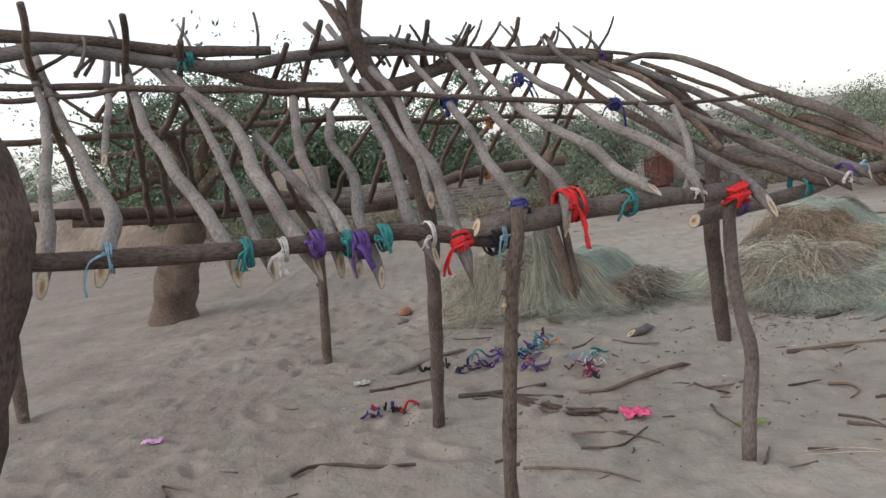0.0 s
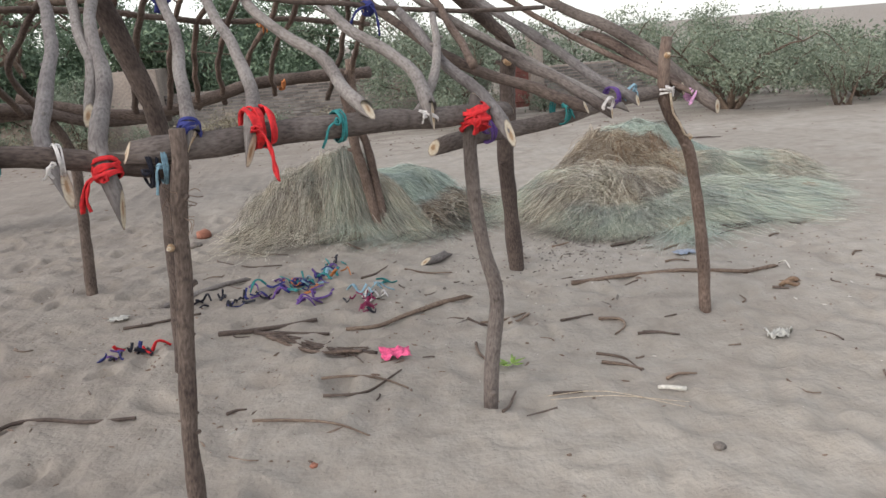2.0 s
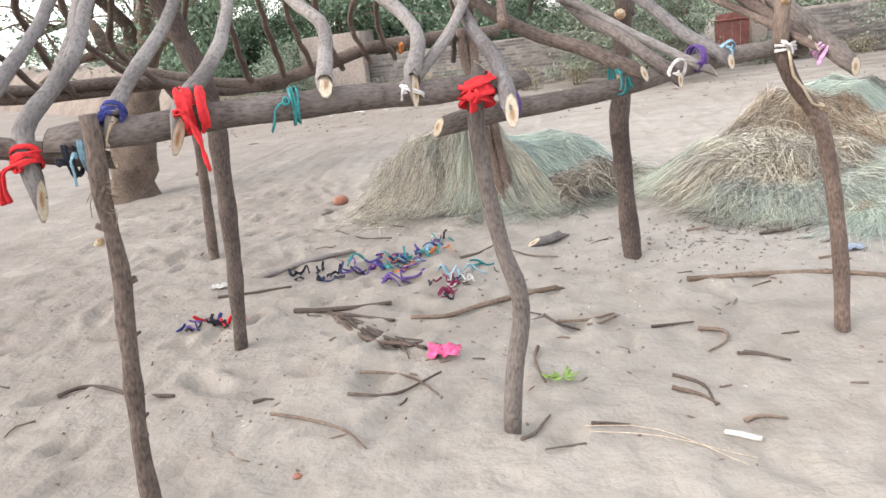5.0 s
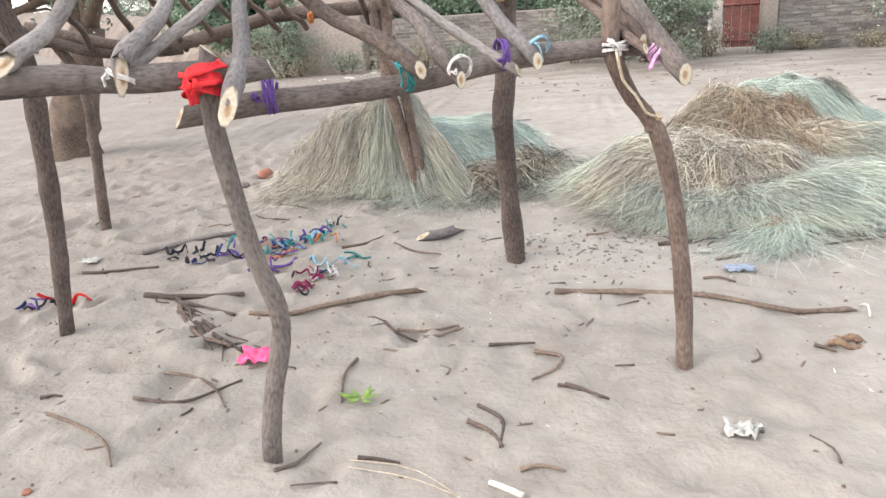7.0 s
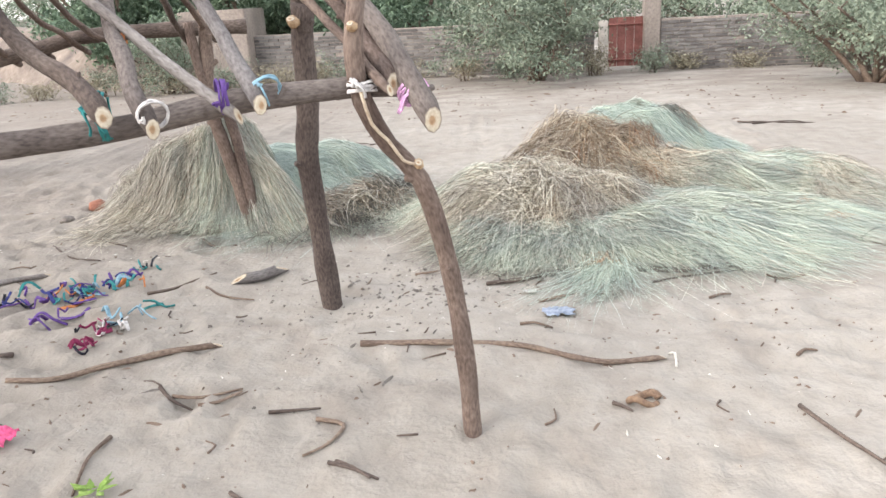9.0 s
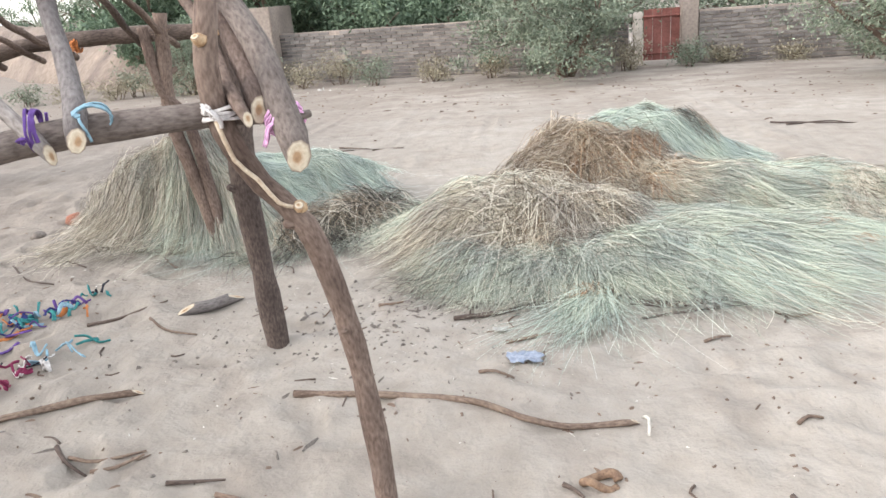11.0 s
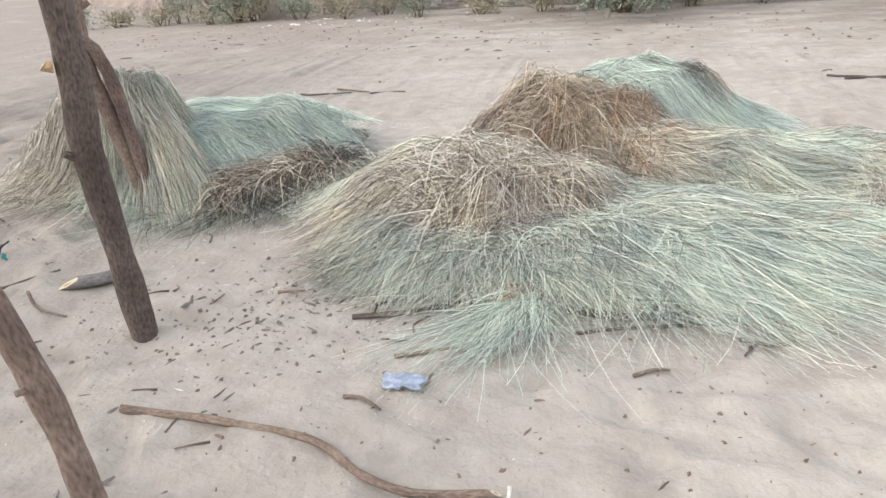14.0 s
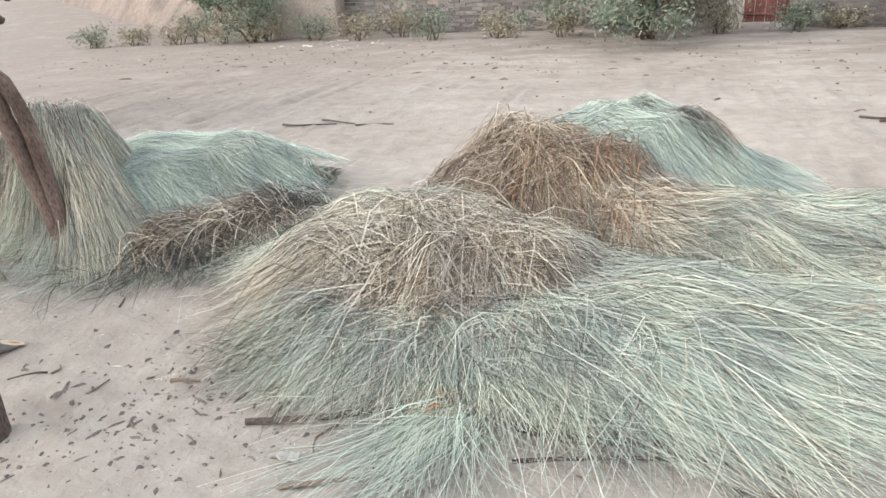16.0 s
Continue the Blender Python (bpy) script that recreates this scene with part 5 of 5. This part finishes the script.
def clod(name, label, category, at, size, mat, seed, squash=0.6):
    bm = bmesh.new()
    bmesh.ops.create_icosphere(bm, subdivisions=2, radius=size)
    for v in bm.verts:
        v.co *= 1 + 0.35 * noise.noise(v.co * (1.6 / size) + Vector((seed, 0, 0)))
        v.co.z *= squash
        v.co += Vector((at[0], at[1], ground_z(*at) + size * squash * 0.7))
    me = bpy.data.meshes.new(name)
    bm.to_mesh(me)
    me.materials.append(mat)
    me.shade_smooth()
    return tagged(new(name, me), label, category)


STONE = plain("dark_stone", (0.10, 0.085, 0.075), (0.2, 0.17, 0.15), 30, 0.85, 0.5, 0.006, 120)
RUST = plain("red_brick_bit", (0.22, 0.09, 0.06), (0.36, 0.16, 0.11), 30, 0.9, 0.5, 0.006, 120)
clod("stone", "dark rounded stone on the sand", "stone", (1.89, 2.45), 0.022, STONE, 1)
clod("clod", "dark dung clod on the sand", "dung clod", (-0.39, 6.35), 0.05, STONE, 2)
clod("brick_bit", "broken red brick lump on the sand", "brick", (-0.38, 6.74), 0.07, RUST, 3)
clod("brick_bit", "small red broken chip on the sand", "brick", (0.49, 2.79), 0.015, RUST, 4)


def litter_bits(name, label, category, count, area, sizes, mat, seed):
    """Crumbs of bark, dung and twig strewn over the sand, as one object."""
    rg = np.random.default_rng(seed)
    v, f = [], []
    for _ in range(count):
        cx, cy, sx, sy = area[rg.integers(len(area))]
        x, y = rg.normal(cx, sx), rg.normal(cy, sy)
        z, s, a = ground_z(x, y), sizes[0] * 0.6 + (sizes[1] * 1.25 - sizes[0] * 0.6) * rg.random() ** 2.5, rg.uniform(0, 6.28)
        ln = s * rg.uniform(0.7, 1.2 if rg.random() < 0.7 else 4.0)
        d, e = np.array([math.cos(a), math.sin(a), 0]), np.array([-math.sin(a), math.cos(a), 0])
        b = len(v)
        c = np.array([x, y, z])
        for k in (-1, -0.3, 0.5, 1):
            wd = s * (0.3 + 0.7 * (1 - abs(k))) * rg.uniform(0.7, 1.2)
            m = c + d * ln * k + e * s * rg.uniform(-0.4, 0.4)
            v += [tuple(m - e * wd + np.array([0, 0, -0.002])), tuple(m + np.array([0, 0, wd * 1.0])), tuple(m + e * wd + np.array([0, 0, -0.002]))]
        for k in range(3):
            i = b + k * 3
            f += [(i, i + 1, i + 4, i + 3), (i + 1, i + 2, i + 5, i + 4)]
    return tagged(mesh_object(name, v, f, mat, smooth=False), label, category, kind="stuff")


litter_bits("debris", "dark crumbs of bark and dung on sand", "debris", 620, [(2.1, 4.95, 0.28, 0.22), (2.35, 5.0, 0.22, 0.2), (1.9, 4.6, 0.5, 0.4)], (0.003, 0.010), STONE, 1)
litter_bits("debris", "scattered brown twig crumbs on sand", "debris", 1700, [(1.5, 4.2, 2.0, 1.2), (0.2, 3.6, 0.9, 0.6), (3.6, 4.4, 0.9, 0.6), (-0.5, 5.5, 1.4, 1.0)], (0.003, 0.008), TWIG.copy(), 2)
litter_bits("debris", "pale straw crumbs on the sand", "debris", 500, [(2.6, 5.0, 0.8, 0.4), (1.5, 4.2, 1.6, 1.0), (0.3, 5.9, 0.6, 0.3)], (0.002, 0.005), BONE, 3)
litter_bits("debris", "brown crumbs of scrub before the wall", "debris", 1300, [(2.0, 13.2, 4.0, 1.2), (5.0, 11.5, 3.0, 1.3), (-2.0, 13.5, 2.5, 1.0)], (0.005, 0.018), TWIG.copy(), 6)
litter_bits("debris", "far litter strewn before the wall", "debris", 60, [(-2.4, 15.2, 1.0, 0.5), (-1.0, 15.4, 1.2, 0.4)], (0.012, 0.03), PAPER, 4)


# ---- trees, shrubs and walls behind ----
def leaf_cloud(centres, count, size, seed, droop=0.3):
    """Small leaf sprays strewn about the branch ends, as one mesh."""
    rg = np.random.default_rng(seed)
    c = np.asarray(centres)
    k = rg.integers(len(c), size=count)
    p = c[k, :3] + rg.normal(0, 1, (count, 3)) * c[k, 3:4] * np.array([1, 1, 0.6])
    d = rg.normal(0, 1, (count, 3))
    d[:, 2] -= droop
    d /= np.linalg.norm(d, axis=1, keepdims=True)
    e = np.cross(d, rg.normal(0, 1, (count, 3)))
    e /= np.linalg.norm(e, axis=1, keepdims=True)
    ln = size * rg.uniform(0.6, 1.4, (count, 1))
    wd = ln * 0.2
    v = np.stack([p, p + d * ln * 0.5 + e * wd, p + d * ln, p + d * ln * 0.5 - e * wd], axis=1).reshape(-1, 3)
    f = np.arange(count * 4).reshape(-1, 4)
    return v, f


def tree(name, label, at, trunk_r, trunk_h, spread, height, limbs, leaves, leaf_size, mat, seed, clump=0.4, lean=(0, 0), low=0.5, stems=1):
    """A tapered trunk or several stems, limbs that fork twice, and a gappy crown of leaf sprays."""
    rnd = random.Random(seed)
    root = empty(name, label, "tree" if height > 1.3 else "shrub", "trees and shrubs")
    x, y = at
    z = ground_z(x, y)
    top = Vector((x + lean[0], y + lean[1], z + trunk_h))
    if stems == 1:
        stick("trunk", [(x, y, z - 0.15), (x + lean[0] * 0.16, y, z + trunk_h * 0.15), (x + lean[0] * 0.5, y + lean[1] * 0.5, z + trunk_h * 0.55), tuple(top)], trunk_r * 1.6, trunk_r * 0.85, TRUNK, root, sides=14, step=0.12, rough=0.16, wobble=0.03)
    ends = []
    for i in range(limbs):
        a = 6.28 * (i + rnd.uniform(-0.3, 0.3)) / limbs
        s = spread * rnd.uniform(0.55, 1.0)
        h = height * rnd.uniform(low, 1.0)
        base = top if stems == 1 else Vector((x + rnd.uniform(-0.1, 0.1), y + rnd.uniform(-0.1, 0.1), z - 0.05))
        tip = Vector((x + lean[0] + math.cos(a) * s, y + lean[1] + math.sin(a) * s, z + h))
        mid = base.lerp(tip, 0.5) + Vector((rnd.uniform(-0.2, 0.2) * s, rnd.uniform(-0.2, 0.2) * s, 0.18 * h))
        r = trunk_r * (0.5 if stems == 1 else 1.0)
        stick("limb", [tuple(base - Vector((0, 0, 0.05))), tuple(base.lerp(mid, 0.5) + Vector((rnd.uniform(-0.1, 0.1), rnd.uniform(-0.1, 0.1), 0.05))), tuple(mid), tuple(tip)], r, r * 0.2, TRUNK, root, sides=7, step=0.2, rough=0.12, wobble=0.04)
        for j in range(5):
            u = rnd.uniform(0.35, 1.0)
            q = (base.lerp(mid, u * 2) if u < 0.5 else mid.lerp(tip, u * 2 - 1))
            e = q + Vector((rnd.gauss(0, 0.3) * s, rnd.gauss(0, 0.3) * s, rnd.uniform(-0.1, 0.28) * height))
            e.z = max(e.z, z + height * 0.12)
            stick("branch", [tuple(q), tuple(q.lerp(e, 0.5) + Vector((0, 0, 0.08))), tuple(e)], r * 0.25, r * 0.08, TRUNK, root, sides=5, step=0.25, wobble=0.03)
            for _ in range(4):
                g = q.lerp(e, rnd.uniform(0.4, 1.15))
                ends.append((g.x + rnd.gauss(0, clump * 0.5), g.y + rnd.gauss(0, clump * 0.5), g.z + rnd.gauss(0, clump * 0.35), clump * rnd.uniform(0.25, 0.7)))
    v, f = leaf_cloud(ends, leaves, leaf_size, seed)
    ob = mesh_object("crown", v, f.tolist(), mat, root, "feathery green leaf sprays", smooth=False)
    tagged(ob, kind="stuff")
    return root


tree("mesquite_tree", "big old mesquite with stout trunk and sparse drooping crown", (-2.93, 7.85), 0.17, 1.25, 1.5, 2.25, 9, 5200, 0.05, LEAF, 1, 0.26, (0.42, 0.1), 0.55)
tree("mesquite_tree", "dense green mesquite behind the shelter", (-3.2, 20.8), 0.10, 0.9, 2.6, 3.7, 12, 46000, 0.11, LEAF, 2, 0.34, (0, 0), 0.25, 6)
tree("mesquite_tree", "dense green mesquite behind the shelter", (3.3, 15.0), 0.05, 0.6, 1.6, 2.1, 12, 30000, 0.06, LEAF_B, 3, 0.28, (0, 0), 0.25, 6)
tree("mesquite_tree", "spreading green mesquite bush at the sand's edge", (7.9, 12.6), 0.05, 0.6, 1.7, 1.5, 11, 17000, 0.055, LEAF_B, 4, 0.30, (0, 0), 0.4, 6)
tree("mesquite_tree", "spreading green mesquite bush at the sand's edge", (10.9, 12.9), 0.05, 0.6, 1.6, 1.3, 11, 15000, 0.055, LEAF_B, 5, 0.30, (0, 0), 0.4, 6)
tree("mesquite_tree", "dense dark green mesquite thicket behind the shelter", (-6.8, 20.8), 0.08, 0.9, 2.6, 3.5, 12, 42000, 0.11, LEAF, 8, 0.34, (0, 0), 0.25, 6)
tree("mesquite_tree", "dense dark green mesquite thicket behind the shelter", (0.4, 20.0), 0.08, 0.9, 2.1, 2.9, 10, 36000, 0.10, LEAF, 9, 0.34, (0, 0), 0.25, 6)
tree("mesquite_tree", "thin grey-green bush before the plastered wall end", (-4.0, 16.6), 0.03, 0.4, 0.7, 1.5, 8, 8000, 0.05, LEAF_B, 79, 0.22, (0, 0), 0.3, 6)
tree("shrub", "bare-stemmed small shrub on open sand", (9.4, 11.6), 0.02, 0.3, 0.55, 0.85, 9, 1600, 0.05, LEAF_B, 6, 0.18, (0, 0), 0.6, 6)
for i, (x, y, s, h, m, n) in enumerate((
        (-10.5, 29.0, 3.4, 3.4, LEAF, 14000), (-17.0, 35.0, 4.0, 3.6, LEAF_B, 14000), (-6.2, 23.5, 3.0, 3.7, LEAF, 30000), (-1.2, 23.0, 2.8, 3.5, LEAF, 30000), (3.4, 20.0, 2.4, 2.2, LEAF_B, 13000), (7.8, 19.5, 2.4, 1.9, LEAF_B, 11000),
        (14.4, 14.5, 2.2, 1.45, LEAF_B, 11000), (18.0, 16.0, 2.6, 1.6, LEAF_B, 11000), (12.0, 20.5, 2.6, 1.9, LEAF_B, 11000), (-26.0, 44.0, 5.0, 4.4, LEAF, 14000), (-0.6, 20.0, 2.4, 2.6, LEAF, 13000), (23.0, 18.0, 3.0, 1.8, LEAF, 12000), (16.5, 24.0, 3.0, 1.9, LEAF_B, 12000))):
    tree("mesquite_tree", "grey-green thorny mesquite in the distance", (x, y), 0.06, 0.8, s, h, 9, n, 0.10, m, 20 + i, 0.45, (0, 0), 0.3, 5)
for i in range(24):
    rnd = random.Random(300 + i)
    x = -8 + i * 0.9 + rnd.uniform(-0.3, 0.3)
    y = 15.9 + rnd.uniform(-0.5, 0.3) + (0.12 * (2 - x) if x < 2 else 0)
    tree("shrub", "dry scrubby bush along the wall foot", (x, y), 0.012, 0.3, rnd.uniform(0.3, 0.6), rnd.uniform(0.25, 0.6), 6, 1300, 0.045, LEAF_DRY if i % 3 else LEAF_B, 300 + i, 0.16, (0, 0), 0.4, 5)
tree("mesquite_tree", "grey-green bush before the brick wall", (9.8, 15.6), 0.04, 0.5, 1.3, 1.1, 9, 13000, 0.06, LEAF_B, 78, 0.26, (0, 0), 0.3, 6)


def brick_wall(name, label, a, b, height, mat_cap=None, course=0.068, length=0.22, seed=0):
    """A field wall of single bricks in courses, with recessed joints."""
    rnd = random.Random(seed)
    ax, ay = a
    d = Vector((b[0] - ax, b[1] - ay, 0))
    total = d.length
    d.normalize()
    e = Vector((-d.y, d.x, 0))
    n = max(2, int(total / 1.0))
    zb = [ground_z(ax + d.x * total * i / n, ay + d.y * total * i / n) for i in range(n + 1)]
    z0 = min(zb) - 0.1
    p = Vector((ax, ay, z0))
    core = []
    for s in (-0.09, 0.09):
        for q in (0.0, total):
            for h in (0.0, height + 0.08):
                core.append(p + d * q + e * s + Vector((0, 0, h)))
    root = mesh_object(name, core, [(0, 2, 3, 1), (4, 5, 7, 6), (1, 3, 7, 5), (0, 1, 5, 4), (2, 6, 7, 3)], MUD, smooth=False)
    tagged(root, label, "wall", kind="structure")
    v, f = [], []
    for r in range(int(height / course)):
        off = (r % 2) * length / 2
        s = -off
        while s < total:
            s0, s1 = max(s, 0) + 0.006, min(s + length, total) - 0.006
            if s1 - s0 > 0.03 and rnd.random() > 0.02:
                out = 0.105 + rnd.uniform(-0.01, 0.014)
                z1, z2 = r * course + 0.1 + 0.008, (r + 1) * course + 0.1 - 0.008
                base = len(v)
                for q in (s0, s1):
                    for h in (z1, z2):
                        v.append(p + d * q - e * out + Vector((0, 0, h)))
                        v.append(p + d * q - e * 0.088 + Vector((0, 0, h)))
                f += [tuple(base + k for k in fc) for fc in ((0, 4, 6, 2), (2, 6, 7, 3), (0, 2, 3, 1), (4, 5, 7, 6), (0, 1, 5, 4))]
            s += length
    tagged(mesh_object("brickwork", v, f, BRICK, root, smooth=False), kind="stuff")
    return root


def pillar(name, label, at, wide, height, mat):
    x, y = at
    z = ground_z(x, y) - 0.1
    bm = bmesh.new()
    bmesh.ops.create_cube(bm, size=1.0)
    for v in bm.verts:
        v.co = Vector((x + v.co.x * wide, y + v.co.y * wide, z + (v.co.z + 0.5) * (height + 0.1)))
    bmesh.ops.bevel(bm, geom=bm.edges[:], offset=0.02, segments=2, affect="EDGES")
    for v in bm.verts:
        v.co += Vector((noise.noise(v.co * 3), noise.noise(v.co * 3 + Vector((5, 0, 0))), 0)) * 0.015
    me = bpy.data.meshes.new(name)
    bm.to_mesh(me)
    me.materials.append(mat)
    return tagged(new(name, me), label, "pillar", kind="structure")


brick_wall("wall_west", "low weathered mud-brick field wall", (-2.38, 17.5), (4.55, 16.6), 1.05, seed=1)
brick_wall("wall_east", "low weathered mud-brick field wall", (5.75, 16.4), (10.6, 16.0), 1.0, seed=2)
pillar("gate_pillar_west", "mud-plastered gate pillar", (4.7, 16.5), 0.16, 0.95, PALE)
pillar("gate_pillar_east", "mud-plastered gate pillar", (5.58, 16.4), 0.30, 1.6, MUD)
pillar("gate_pillar_far", "pale plastered wall end", (-3.1, 17.7), 1.4, 1.6, MUD)
GATE = plain("rusty_red_gate", (0.16, 0.06, 0.05), (0.28, 0.11, 0.09), 6, 0.7, 0.3, 0.01, 40)
gate = empty("gate", "closed rusty red sheet-metal gate in the wall", "gate")
gz = ground_z(5.1, 16.45)
for i in range(4):
    x = 4.8 + i * 0.16
    v = [(x + dx, 16.45 + dy, gz + 0.08 + dz) for dx in (0, 0.15) for dy in (-0.015, 0.015) for dz in (0, 0.9)]
    mesh_object("panel", v, [(0, 1, 5, 4), (2, 6, 7, 3), (0, 2, 3, 1), (4, 5, 7, 6), (1, 3, 7, 5), (0, 4, 6, 2)], GATE, gate, smooth=False)
for z in (0.2, 0.85):
    stick("rail", [(4.78, 16.42, gz + z), (5.1, 16.42, gz + z), (5.43, 16.42, gz + z)], 0.018, 0.018, GATE, gate, rough=0.0, wobble=0.0, sides=8)

# long earth bank far to the left
bank_v, bank_f = [], []
steps = 70
for i in range(steps):
    u = i / (steps - 1)
    x, y = -44 + 40.5 * u, 55 - 36.5 * u + 0.8 * noise.noise(Vector((u * 14, 0, 0)))
    hgt = (2.6 - 1.1 * u) * min(1.0, (1.0 - u) * 10.0) * (0.9 + 0.25 * noise.noise(Vector((u * 20, 4, 0))))
    for k, (d, dz) in enumerate(((-2.0, -0.2), (-1.1, 0.5), (-0.5, 0.88), (0.1, 1.0), (1.0, 0.85), (2.5, -0.2))):
        px, py = x + 0.67 * d, y + 0.74 * d
        bank_v.append((px, py, ground_z(px, py) + dz * hgt + 0.12 * noise.noise(Vector((u * 60, k * 2.0, 7)))))
    if i:
        b, a = len(bank_v) - 6, len(bank_v) - 12
        bank_f += [(a + k, b + k, b + k + 1, a + k + 1) for k in range(5)]
BANK = plain("dark_earth", (0.13, 0.10, 0.085), (0.24, 0.19, 0.155), 0.8, 0.95, 0.6, 0.1, 6)
tagged(mesh_object("earth_bank", bank_v, bank_f, BANK), "long dark earth bank at the field's edge", "earth bank", kind="structure")
